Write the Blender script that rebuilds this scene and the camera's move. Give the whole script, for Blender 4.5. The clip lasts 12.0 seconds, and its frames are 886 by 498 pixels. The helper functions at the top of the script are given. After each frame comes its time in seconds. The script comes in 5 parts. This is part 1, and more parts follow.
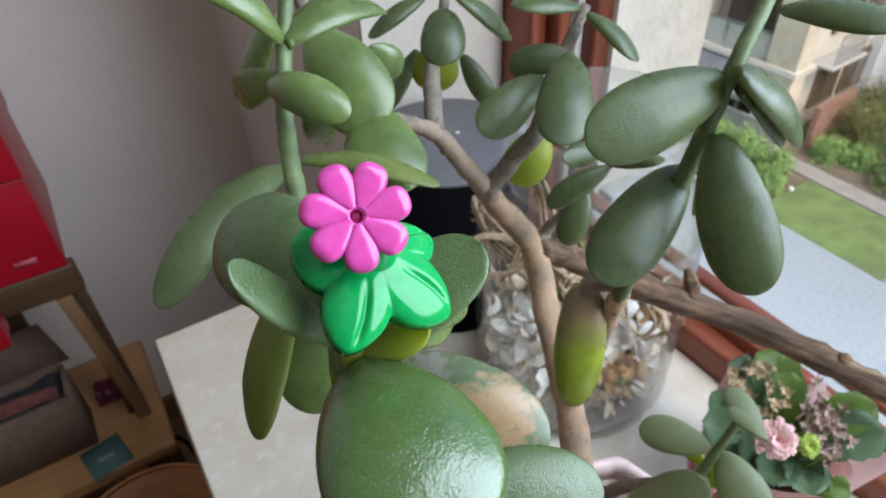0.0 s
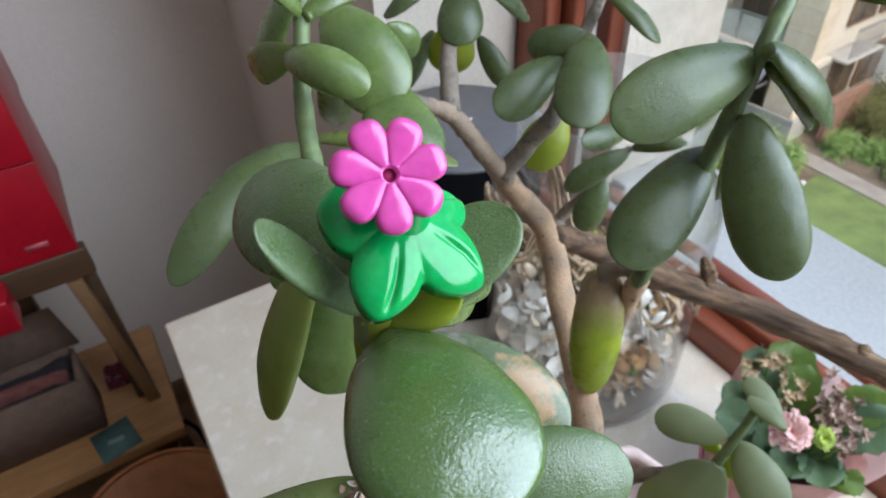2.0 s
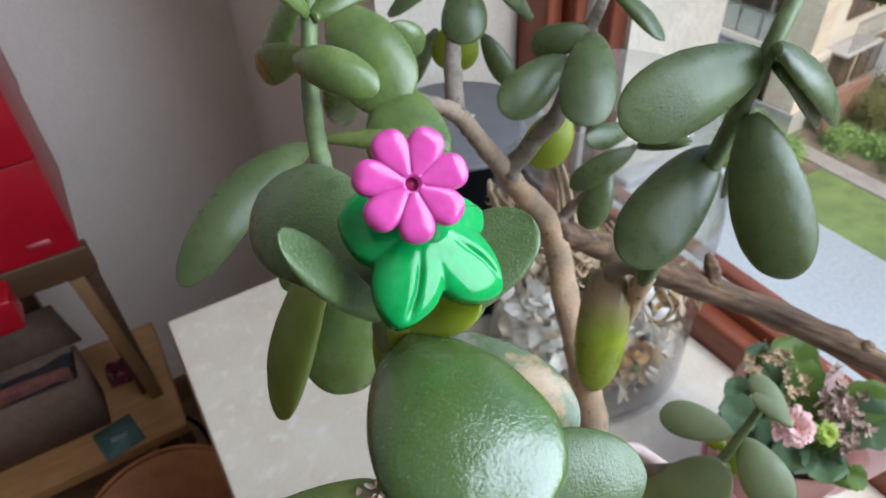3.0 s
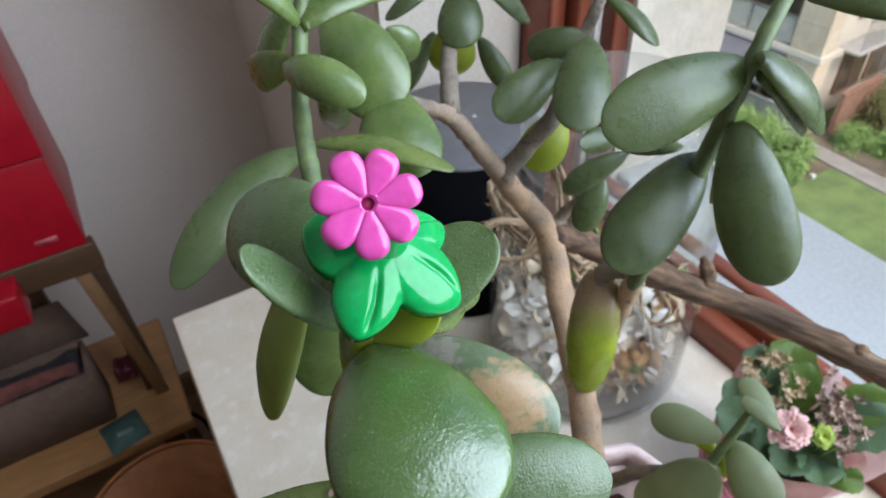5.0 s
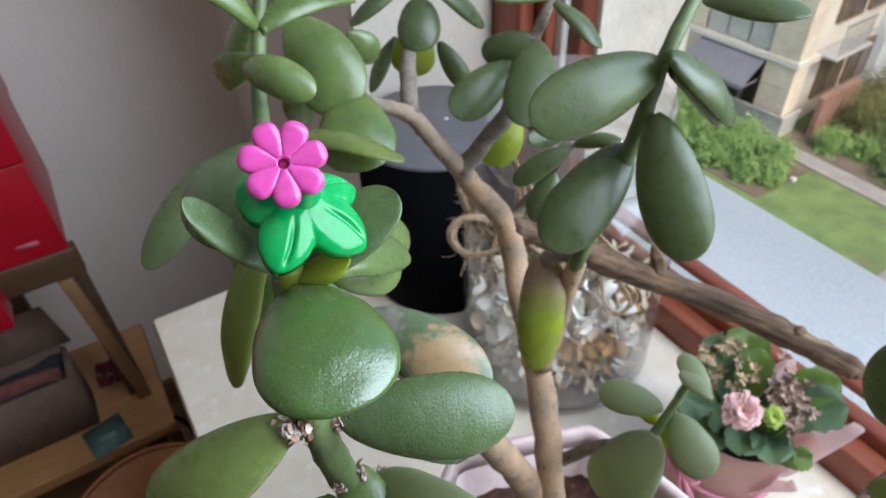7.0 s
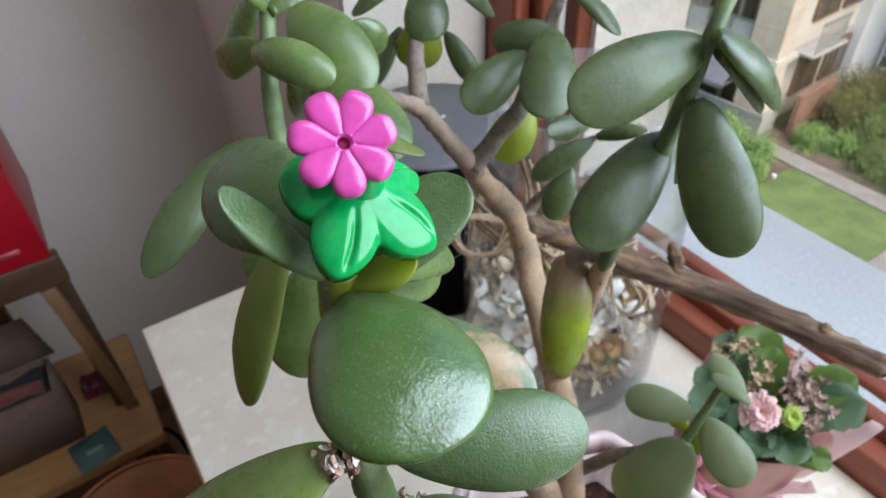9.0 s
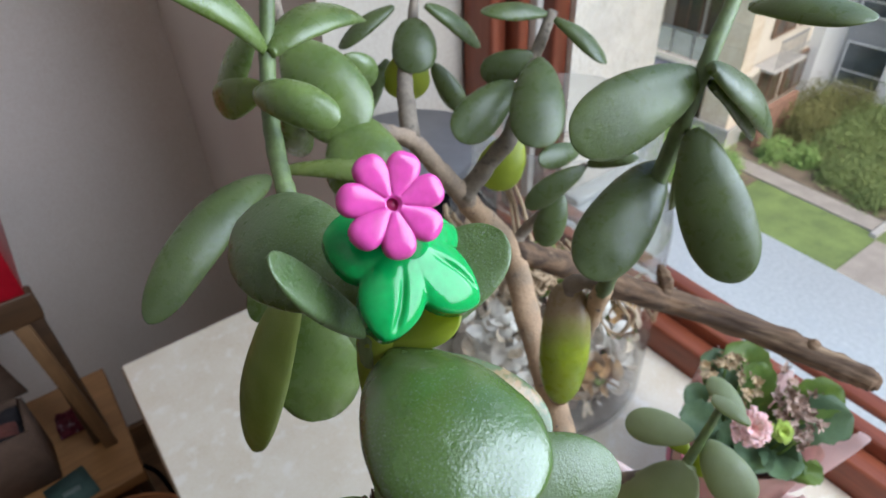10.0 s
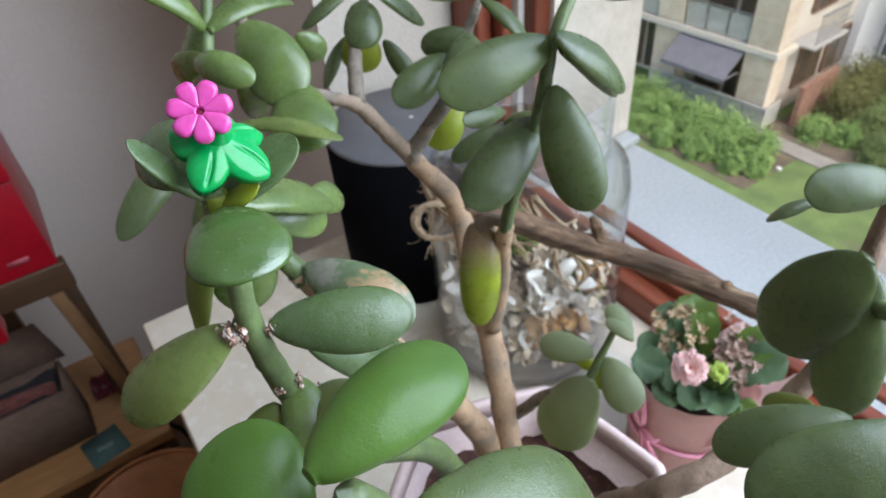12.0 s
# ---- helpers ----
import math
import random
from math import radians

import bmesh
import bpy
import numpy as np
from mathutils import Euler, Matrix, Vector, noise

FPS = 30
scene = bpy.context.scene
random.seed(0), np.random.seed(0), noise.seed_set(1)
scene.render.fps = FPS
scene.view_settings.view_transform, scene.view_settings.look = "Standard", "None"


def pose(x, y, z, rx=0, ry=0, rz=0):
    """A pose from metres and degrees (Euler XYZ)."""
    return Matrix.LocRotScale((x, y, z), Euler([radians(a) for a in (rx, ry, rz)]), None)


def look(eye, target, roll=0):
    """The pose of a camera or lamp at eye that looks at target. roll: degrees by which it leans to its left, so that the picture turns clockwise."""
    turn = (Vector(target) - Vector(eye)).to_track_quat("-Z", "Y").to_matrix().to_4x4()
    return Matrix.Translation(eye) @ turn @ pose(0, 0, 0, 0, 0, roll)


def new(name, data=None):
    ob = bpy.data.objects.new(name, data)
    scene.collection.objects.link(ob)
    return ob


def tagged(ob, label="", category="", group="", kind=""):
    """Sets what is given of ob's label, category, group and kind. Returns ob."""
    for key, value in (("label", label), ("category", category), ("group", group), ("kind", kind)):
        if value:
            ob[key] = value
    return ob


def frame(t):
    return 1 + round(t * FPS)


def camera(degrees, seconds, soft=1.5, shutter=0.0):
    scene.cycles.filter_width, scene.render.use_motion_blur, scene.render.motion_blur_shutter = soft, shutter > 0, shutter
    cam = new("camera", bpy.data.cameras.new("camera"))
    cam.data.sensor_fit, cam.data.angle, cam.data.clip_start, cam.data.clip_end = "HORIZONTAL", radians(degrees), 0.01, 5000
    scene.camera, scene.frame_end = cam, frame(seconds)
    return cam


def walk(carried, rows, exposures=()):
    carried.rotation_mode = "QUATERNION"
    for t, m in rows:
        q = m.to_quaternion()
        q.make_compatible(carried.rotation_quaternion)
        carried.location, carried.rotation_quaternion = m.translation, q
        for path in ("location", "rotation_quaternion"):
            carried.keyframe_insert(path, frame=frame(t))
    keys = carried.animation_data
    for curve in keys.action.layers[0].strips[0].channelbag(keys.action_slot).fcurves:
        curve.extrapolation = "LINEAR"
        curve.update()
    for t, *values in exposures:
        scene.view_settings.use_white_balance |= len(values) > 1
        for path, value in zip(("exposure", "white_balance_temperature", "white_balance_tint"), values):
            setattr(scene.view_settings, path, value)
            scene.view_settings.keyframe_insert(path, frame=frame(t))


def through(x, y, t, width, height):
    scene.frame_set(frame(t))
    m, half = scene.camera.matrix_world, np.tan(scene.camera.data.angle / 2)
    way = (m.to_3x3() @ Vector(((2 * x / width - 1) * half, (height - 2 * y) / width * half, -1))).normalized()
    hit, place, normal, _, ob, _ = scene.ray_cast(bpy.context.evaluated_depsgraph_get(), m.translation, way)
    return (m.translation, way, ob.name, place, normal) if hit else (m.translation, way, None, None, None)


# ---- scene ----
cam = camera(68.8, 12.0, soft=1.5)
cam.data.dof.use_dof, cam.data.dof.focus_distance, cam.data.dof.aperture_fstop = True, 0.11, 44.0
METRES, EYE, TILT, LEAN, TURN = 0.18, 1.38, -39.8, 2.16, -32.0
ROWS = [
    (0.0, 0.0, 0.0, 0.0, 0.0, 0.0, -0.0),
    (0.5, -0.0201, 0.0025, -0.0133, 1.02, -1.36, -0.34),
    (1.0, -0.0247, -0.0028, -0.015, 1.11, -0.91, -0.52),
    (1.5, -0.006, 0.0055, -0.0085, 0.67, -0.8, -0.44),
    (2.0, -0.018, 0.023, -0.0177, 0.69, -0.85, -0.68),
    (2.5, -0.0175, 0.0106, -0.0174, 0.86, -1.11, -0.36),
    (3.0, -0.0317, 0.0193, -0.0099, 0.68, -1.25, -0.45),
    (5.0, 0.0029, 0.0006, 0.0034, 1.36, -1.49, -0.81),
    (5.5, 0.0071, -0.0013, -0.0, 1.27, -1.81, -0.79),
    (6.0, 0.0264, -0.0343, -0.0165, 0.98, -1.67, -0.62),
    (6.5, 0.0533, -0.1, -0.0328, 0.54, -0.83, -0.27),
    (7.0, 0.0772, -0.1141, -0.0403, 0.16, -0.9, -0.18),
    (7.5, 0.037, -0.039, -0.0181, 0.42, -1.05, -0.02),
    (9.5, -0.0217, -0.0059, -0.0409, -2.3, -0.38, 1.48),
    (10.0, -0.0488, -0.0077, -0.0174, -3.27, 1.04, 2.59),
    (10.5, -0.0551, -0.0371, -0.0535, -4.08, 0.51, 3.54),
    (11.0, 0.0032, -0.1803, -0.1321, -3.73, 0.1, 4.07),
    (11.5, 0.0835, -0.3073, -0.1354, -3.11, 0.93, 4.19),
    (12.0, 0.2056, -0.3171, -0.1454, -0.47, -0.23, 2.86),
]
walk(cam, [(t, pose(0, 0, EYE, TILT, LEAN, TURN) @ pose(METRES * x, METRES * y, METRES * z, 90 + pitch, roll, yaw)) for t, x, y, z, yaw, pitch, roll in ROWS],
     exposures=[(0.0, 1.2), (12.0, 1.2)])

# ---- light: bright overcast sky over the courtyard, coming in through the open window ----
world = bpy.data.worlds.new("sky")
scene.world = world
world.use_nodes = True
wn, wl = world.node_tree.nodes, world.node_tree.links
sky = wn.new("ShaderNodeTexSky")
sky.sky_type = "NISHITA"
sky.sun_disc = False
sky.sun_elevation, sky.sun_rotation = radians(53), radians(184.8)
sky.air_density, sky.dust_density = 1.0, 3.0
wn["Background"].inputs["Strength"].default_value = 0.125
wl.new(sky.outputs[0], wn["Background"].inputs["Color"])

sun = new("sun", bpy.data.lights.new("sun", "SUN"))
sun.data.energy, sun.data.angle, sun.data.color = 0.6, radians(25), (1.0, 0.97, 0.93)
sun.matrix_world = look((-0.5, -6, 8), (0, 0, 0))

daylight = new("window_daylight", bpy.data.lights.new("window_daylight", "AREA"))
daylight.data.shape, daylight.data.size, daylight.data.size_y = "RECTANGLE", 1.05, 1.28
daylight.data.energy, daylight.data.color = 15.4, (0.80, 0.93, 1.12)
daylight.matrix_world = look((0.475, -0.495, 1.90), (-1.0, -0.395, 1.60))


# ---- materials ----
def material(name, color, rough=0.6, metal=0.0, scale=40.0, amount=0.25, bump=0.1, bump_scale=300.0, second=None, spec=0.5, sub=0.0, coat=0.0, detail=6.0, vary=0.0):
    """A surface whose colour wanders between color and second at two scales, with fine relief."""
    m = bpy.data.materials.new(name)
    m.use_nodes = True
    n, l = m.node_tree.nodes, m.node_tree.links
    b = n["Principled BSDF"]
    second = second or tuple(c * (1 - amount) for c in color)
    tc = n.new("ShaderNodeTexCoord")
    big = n.new("ShaderNodeTexNoise")
    big.inputs["Scale"].default_value, big.inputs["Detail"].default_value = scale, detail
    l.new(tc.outputs["Object"], big.inputs["Vector"])
    ramp = n.new("ShaderNodeValToRGB")
    ramp.color_ramp.elements[0].position, ramp.color_ramp.elements[1].position = 0.35, 0.68
    ramp.color_ramp.elements[0].color, ramp.color_ramp.elements[1].color = (*second, 1), (*color, 1)
    l.new(big.outputs["Fac"], ramp.inputs["Fac"])
    out = ramp.outputs["Color"]
    fine = n.new("ShaderNodeTexNoise")
    fine.inputs["Scale"].default_value, fine.inputs["Detail"].default_value = bump_scale, 4.0
    l.new(tc.outputs["Object"], fine.inputs["Vector"])
    speck = n.new("ShaderNodeMix")
    speck.data_type, speck.blend_type = "RGBA", "OVERLAY"
    speck.inputs["Factor"].default_value = 0.25
    l.new(out, speck.inputs["A"])
    l.new(fine.outputs["Fac"], speck.inputs["B"])
    out = speck.outputs["Result"]
    if vary:
        info = n.new("ShaderNodeObjectInfo")
        span = n.new("ShaderNodeMapRange")
        span.inputs["To Min"].default_value, span.inputs["To Max"].default_value = 1 - vary, 1 + vary
        l.new(info.outputs["Random"], span.inputs["Value"])
        hsv = n.new("ShaderNodeHueSaturation")
        l.new(span.outputs["Result"], hsv.inputs["Value"])
        l.new(out, hsv.inputs["Color"])
        out = hsv.outputs["Color"]
    l.new(out, b.inputs["Base Color"])
    b.inputs["Roughness"].default_value, b.inputs["Metallic"].default_value = rough, metal
    b.inputs["Specular IOR Level"].default_value = spec
    b.inputs["Coat Weight"].default_value = coat
    if sub:
        b.inputs["Subsurface Weight"].default_value, b.inputs["Subsurface Scale"].default_value = sub, 0.004
        b.inputs["Subsurface Radius"].default_value = (0.5, 1.0, 0.2)
    if bump:
        bm = n.new("ShaderNodeBump")
        bm.inputs["Strength"].default_value, bm.inputs["Distance"].default_value = bump, 0.3 / bump_scale
        l.new(fine.outputs["Fac"], bm.inputs["Height"])
        l.new(bm.outputs["Normal"], b.inputs["Normal"])
    return m


def stretch(m, x, y, z):
    """Stretches the pattern of a material along its axes, for grain."""
    n, l = m.node_tree.nodes, m.node_tree.links
    tc = next(k for k in n if k.bl_idname == "ShaderNodeTexCoord")
    mp = n.new("ShaderNodeMapping")
    mp.inputs["Scale"].default_value = (x, y, z)
    targets = [k.to_socket for k in l if k.from_node == tc]
    l.new(tc.outputs["Object"], mp.inputs["Vector"])
    for s in targets:
        l.new(mp.outputs["Vector"], s)
    return m


def grain(m, turn, along):
    """Draws the pattern of a material out along a level line that lies turn degrees clockwise of the x axis."""
    n, l = m.node_tree.nodes, m.node_tree.links
    tc = next(k for k in n if k.bl_idname == "ShaderNodeTexCoord")
    spin, mp = n.new("ShaderNodeVectorRotate"), n.new("ShaderNodeMapping")
    spin.rotation_type = "Z_AXIS"
    spin.inputs["Angle"].default_value = radians(turn)
    mp.inputs["Scale"].default_value = (along, 1, 1)
    targets = [k.to_socket for k in l if k.from_node == tc]
    l.new(tc.outputs["Object"], spin.inputs["Vector"])
    l.new(spin.outputs["Vector"], mp.inputs["Vector"])
    for s in targets:
        l.new(mp.outputs["Vector"], s)
    return m


def spots(m, color, scale, low, high):
    """Lays patches of another colour over a material's own."""
    n, l = m.node_tree.nodes, m.node_tree.links
    b = n["Principled BSDF"]
    under = b.inputs["Base Color"].links[0].from_socket
    tc = next(k for k in n if k.bl_idname == "ShaderNodeTexCoord")
    nz = n.new("ShaderNodeTexNoise")
    nz.inputs["Scale"].default_value, nz.inputs["Detail"].default_value = scale, 5.0
    l.new(tc.outputs["Object"], nz.inputs["Vector"])
    rp = n.new("ShaderNodeMapRange")
    rp.inputs["From Min"].default_value, rp.inputs["From Max"].default_value = low, high
    l.new(nz.outputs["Fac"], rp.inputs["Value"])
    mx = n.new("ShaderNodeMix")
    mx.data_type = "RGBA"
    mx.inputs["B"].default_value = (*color, 1)
    l.new(rp.outputs["Result"], mx.inputs["Factor"])
    l.new(under, mx.inputs["A"])
    l.new(mx.outputs["Result"], b.inputs["Base Color"])
    return m


def blotch(m, centre, radius, color, scale=120.0, ragged=1.6, blend=0.165):
    """One ragged patch of another colour round a place on a thing."""
    n, l = m.node_tree.nodes, m.node_tree.links
    b = n["Principled BSDF"]
    under = b.inputs["Base Color"].links[0].from_socket
    tc = next(k for k in n if k.bl_idname == "ShaderNodeTexCoord")
    nz = n.new("ShaderNodeTexNoise")
    nz.inputs["Scale"].default_value, nz.inputs["Detail"].default_value = scale, 6.0
    l.new(tc.outputs["Object"], nz.inputs["Vector"])
    gap = n.new("ShaderNodeVectorMath")
    gap.operation = "DISTANCE"
    gap.inputs[1].default_value = centre
    l.new(tc.outputs["Object"], gap.inputs[0])
    add = n.new("ShaderNodeMath")
    add.operation = "MULTIPLY_ADD"
    add.inputs[1].default_value = radius * ragged
    l.new(nz.outputs["Fac"], add.inputs[0])
    l.new(gap.outputs["Value"], add.inputs[2])
    rp = n.new("ShaderNodeMapRange")
    rp.inputs["From Min"].default_value, rp.inputs["From Max"].default_value = radius * (0.985 - blend + 0.5 * ragged), radius * (0.985 + blend + 0.5 * ragged)
    rp.inputs["To Min"].default_value, rp.inputs["To Max"].default_value = 1.0, 0.0
    l.new(add.outputs["Value"], rp.inputs["Value"])
    mx = n.new("ShaderNodeMix")
    mx.data_type = "RGBA"
    mx.inputs["B"].default_value = (*color, 1)
    l.new(rp.outputs["Result"], mx.inputs["Factor"])
    l.new(under, mx.inputs["A"])
    l.new(mx.outputs["Result"], b.inputs["Base Color"])
    return m


def let_through(m, color, amount):
    """Lets part of the light pass through a thin or juicy surface."""
    n, l = m.node_tree.nodes, m.node_tree.links
    b = n["Principled BSDF"]
    thin = n.new("ShaderNodeBsdfTranslucent")
    thin.inputs["Color"].default_value = (*color, 1)
    mix = n.new("ShaderNodeMixShader")
    mix.inputs["Fac"].default_value = amount
    l.new(b.outputs["BSDF"], mix.inputs[1])
    l.new(thin.outputs["BSDF"], mix.inputs[2])
    l.new(mix.outputs["Shader"], n["Material Output"].inputs["Surface"])
    return m


def ripple(m, scale, strength):
    """Adds a slower swell under a material's fine relief."""
    n, l = m.node_tree.nodes, m.node_tree.links
    fine = next(k for k in n if k.bl_idname == "ShaderNodeBump")
    tc = next(k for k in n if k.bl_idname == "ShaderNodeTexCoord")
    nz = n.new("ShaderNodeTexNoise")
    nz.inputs["Scale"].default_value, nz.inputs["Detail"].default_value = scale, 3.0
    l.new(tc.outputs["Object"], nz.inputs["Vector"])
    swell = n.new("ShaderNodeBump")
    swell.inputs["Strength"].default_value, swell.inputs["Distance"].default_value = strength, 0.5 / scale
    l.new(nz.outputs["Fac"], swell.inputs["Height"])
    l.new(swell.outputs["Normal"], fine.inputs["Normal"])
    return m


def leaf_paint(name, color, second, dust=1.0, rough=0.27, spec=0.6, relief=0.5, through=0.13):
    """Waxy leaf skin: pimpled, dusted with pale specks, unevenly glossy."""
    m = spots(material(name, color, rough, 0, 70, 0.4, relief, 2200, second, spec, 0.0, 0.0, vary=0.16), tuple(0.6 * c + 0.10 * dust for c in color), 4200, 0.56, 0.68)
    m = ripple(spots(m, tuple(0.80 * c + 0.025 * dust for c in color), 110, 0.50, 0.80), 300, 0.10)
    n, l = m.node_tree.nodes, m.node_tree.links
    nz = n.new("ShaderNodeTexNoise")
    nz.inputs["Scale"].default_value, nz.inputs["Detail"].default_value = 260, 5.0
    l.new(next(k for k in n if k.bl_idname == "ShaderNodeTexCoord").outputs["Object"], nz.inputs["Vector"])
    span = n.new("ShaderNodeMapRange")
    span.inputs["From Min"].default_value, span.inputs["From Max"].default_value = 0.3, 0.7
    span.inputs["To Min"].default_value, span.inputs["To Max"].default_value = rough - 0.07, rough + 0.13
    l.new(nz.outputs["Fac"], span.inputs["Value"])
    l.new(span.outputs["Result"], n["Principled BSDF"].inputs["Roughness"])
    return let_through(m, (0.55, 0.62, 0.08), through)


leaf_green = leaf_paint("jade_leaf", (0.125, 0.184, 0.042), (0.080, 0.126, 0.030), 0.9, 0.26, 0.7, 0.55)
leaf_smooth = leaf_paint("jade_leaf_smooth", (0.054, 0.110, 0.017), (0.038, 0.078, 0.013), 0.9, 0.19, 1.0, 0.65, 0.08)
leaf_fresh = leaf_paint("jade_leaf_fresh", (0.068, 0.138, 0.020), (0.047, 0.100, 0.015), 0.4, 0.33, 0.34, 0.4, 0.15)
leaf_bright = leaf_paint("jade_leaf_bright", (0.185, 0.235, 0.055), (0.125, 0.175, 0.042), 0.8)
leaf_fuzzy = leaf_paint("jade_leaf_speckled", (0.080, 0.131, 0.038), (0.057, 0.097, 0.030), 1.25, 0.28, 0.6, 1.0)
leaf_pale = leaf_paint("jade_leaf_pale", (0.275, 0.31, 0.185), (0.205, 0.245, 0.135), 0.5, 0.42, 0.4, 0.4, 0.28)
leaf_grey = leaf_paint("jade_leaf_dusty", (0.080, 0.112, 0.034), (0.052, 0.076, 0.025), 1.0, 0.29, 0.50, 1.0, 0.15)
leaf_olive = leaf_paint("jade_leaf_olive", (0.175, 0.205, 0.048), (0.115, 0.15, 0.036), 0.6, 0.36, 0.36, 0.5, 0.2)
leaf_lime = leaf_paint("jade_leaf_lime", (0.33, 0.37, 0.035), (0.20, 0.25, 0.03), 0.6, 0.36, 0.4, 0.5, 0.4)
leaf_half = blotch(leaf_paint("jade_leaf_half_brown", (0.28, 0.34, 0.018), (0.18, 0.24, 0.018), 0.4), (0.1500, 0.1420, 1.2040), 0.0310, (0.25, 0.165, 0.095), 45, 0.9, 0.30)
leaf_scar = blotch(blotch(leaf_paint("jade_leaf_scarred", (0.12, 0.17, 0.08), (0.085, 0.125, 0.06)), (0.0620, 0.0830, 1.2360), 0.0100, (0.36, 0.235, 0.125), 330, 2.4, 0.24), (0.0520, 0.1020, 1.2430), 0.0060, (0.22, 0.21, 0.17), 520, 2.8, 0.24)
bark = spots(spots(material("jade_bark", (0.46, 0.302, 0.182), 0.8, 0, 70, 0.4, 1.0, 600, (0.32, 0.208, 0.125)), (0.26, 0.192, 0.13), 55, 0.50, 0.64), (0.14, 0.10, 0.075), 260, 0.62, 0.72)
bark_grey = spots(material("grey_bark", (0.25, 0.205, 0.155), 0.85, 0, 120, 0.5, 0.6, 600, (0.14, 0.115, 0.09)), (0.06, 0.05, 0.04), 200, 0.6, 0.7)
bark_mid = spots(material("grey_brown_bark", (0.34, 0.250, 0.175), 0.85, 0, 90, 0.45, 1.0, 600, (0.19, 0.145, 0.11)), (0.12, 0.09, 0.07), 240, 0.62, 0.72)
bark_brown = spots(material("brown_bark", (0.33, 0.225, 0.16), 0.85, 0, 110, 0.45, 0.9, 600, (0.20, 0.135, 0.095)), (0.09, 0.06, 0.045), 240, 0.62, 0.72)
bark_dead = grain(spots(material("dead_bark", (0.180, 0.108, 0.061), 0.9, 0, 170, 0.55, 1.0, 700, (0.056, 0.033, 0.020)), (0.29, 0.20, 0.122), 150, 0.60, 0.76), 59, 0.10)
dried_stalk = material("dried_stalk", (0.22, 0.165, 0.115), 0.7, 0, 200, 0.3, 0.4, 700, (0.15, 0.11, 0.08))
stem_green = material("green_stem", (0.125, 0.17, 0.058), 0.5, 0, 160, 0.4, 0.5, 700, (0.075, 0.105, 0.042), 0.5, 0.1)
scar_pale = material("pale_crust", (0.55, 0.47, 0.41), 0.9, 0, 400, 0.4, 0.8, 1500)
scar_mat = material("leaf_scar_crust", (0.46, 0.29, 0.215), 0.9, 0, 400, 0.5, 0.8, 1500, (0.27, 0.165, 0.12))
pink_plastic = material("pink_plastic", (0.54, 0.060, 0.28), 0.15, 0, 200, 0.05, 0.02, 900, None, 0.5, 0.1)
green_plastic = material("green_plastic", (0.002, 0.27, 0.060), 0.13, 0, 200, 0.06, 0.02, 900, None, 0.38, 0.1)
dark_pink = material("pink_recess_shade", (0.32, 0.02, 0.10), 0.4, 0, 200, 0.2, 0.0)
marble = spots(material("beige_marble", (0.83, 0.765, 0.635), 0.24, 0, 26, 0.2, 0.03, 400, (0.77, 0.685, 0.545)), (0.87, 0.82, 0.72), 60, 0.55, 0.68)
marble_edge = material("marble_edge", (0.36, 0.27, 0.17), 0.6, 0, 60, 0.3, 0.1, 500)
wall_paint = material("wall_paint", (0.745, 0.672, 0.612), 0.85, 0, 4, 0.06, 0.06, 260)
room_paint = material("room_wall_paint", (0.70, 0.615, 0.53), 0.85, 0, 4, 0.08, 0.06, 260)
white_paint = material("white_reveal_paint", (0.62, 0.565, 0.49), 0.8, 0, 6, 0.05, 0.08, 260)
stucco = material("outside_stucco", (0.82, 0.765, 0.675), 0.9, 0, 30, 0.12, 0.9, 110)
ceiling_paint = material("ceiling_paint", (0.74, 0.70, 0.65), 0.9, 0, 5, 0.05, 0.05, 200)
frame_wood = stretch(material("red_brown_window_wood", (0.30, 0.085, 0.042), 0.38, 0, 60, 0.4, 0.15, 300, (0.19, 0.045, 0.022)), 1, 0.12, 1)
jamb_wood = stretch(material("red_brown_jamb_wood", (0.28, 0.075, 0.038), 0.38, 0, 60, 0.4, 0.15, 300, (0.17, 0.04, 0.02)), 1, 1, 0.1)
white_metal = spots(material("white_metal", (0.56, 0.595, 0.595), 0.45, 0, 7, 0.08, 0.0, 200), (0.50, 0.545, 0.56), 22, 0.62, 0.72)
seal_white = material("white_seal", (0.75, 0.74, 0.70), 0.5, 0, 60, 0.1, 0.05, 300)
floor_wood = stretch(material("brown_floor_wood", (0.17, 0.09, 0.042), 0.45, 0, 30, 0.4, 0.12, 200, (0.10, 0.052, 0.024), vary=0.15), 0.15, 1, 1)
# pine tones hold the corner's light too: rails and legs shaded, board lit
stand_shaded = stretch(material("shaded_pine_wood", (0.092, 0.046, 0.020), 0.55, 0, 40, 0.35, 0.15, 250, (0.064, 0.032, 0.014)), 0.15, 1, 1)
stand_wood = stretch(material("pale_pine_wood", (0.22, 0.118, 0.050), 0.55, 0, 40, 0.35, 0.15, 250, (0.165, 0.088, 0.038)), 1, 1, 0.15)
board_wood = stretch(material("lit_pine_board", (0.40, 0.205, 0.080), 0.5, 0, 40, 0.35, 0.12, 250, (0.31, 0.155, 0.060)), 0.15, 1, 1)
red_card = material("glossy_red_card", (0.37, 0.005, 0.016), 0.32, 0, 30, 0.12, 0.03, 200)
grey_print = material("pale_print", (0.50, 0.10, 0.12), 0.5, 0, 30, 0.1, 0.0)
cardboard = material("grey_brown_cardboard", (0.165, 0.103, 0.072), 0.85, 0, 60, 0.2, 0.2, 300)
teal_card = material("teal_paper", (0.075, 0.15, 0.14), 0.7, 0, 60, 0.2, 0.05, 300)
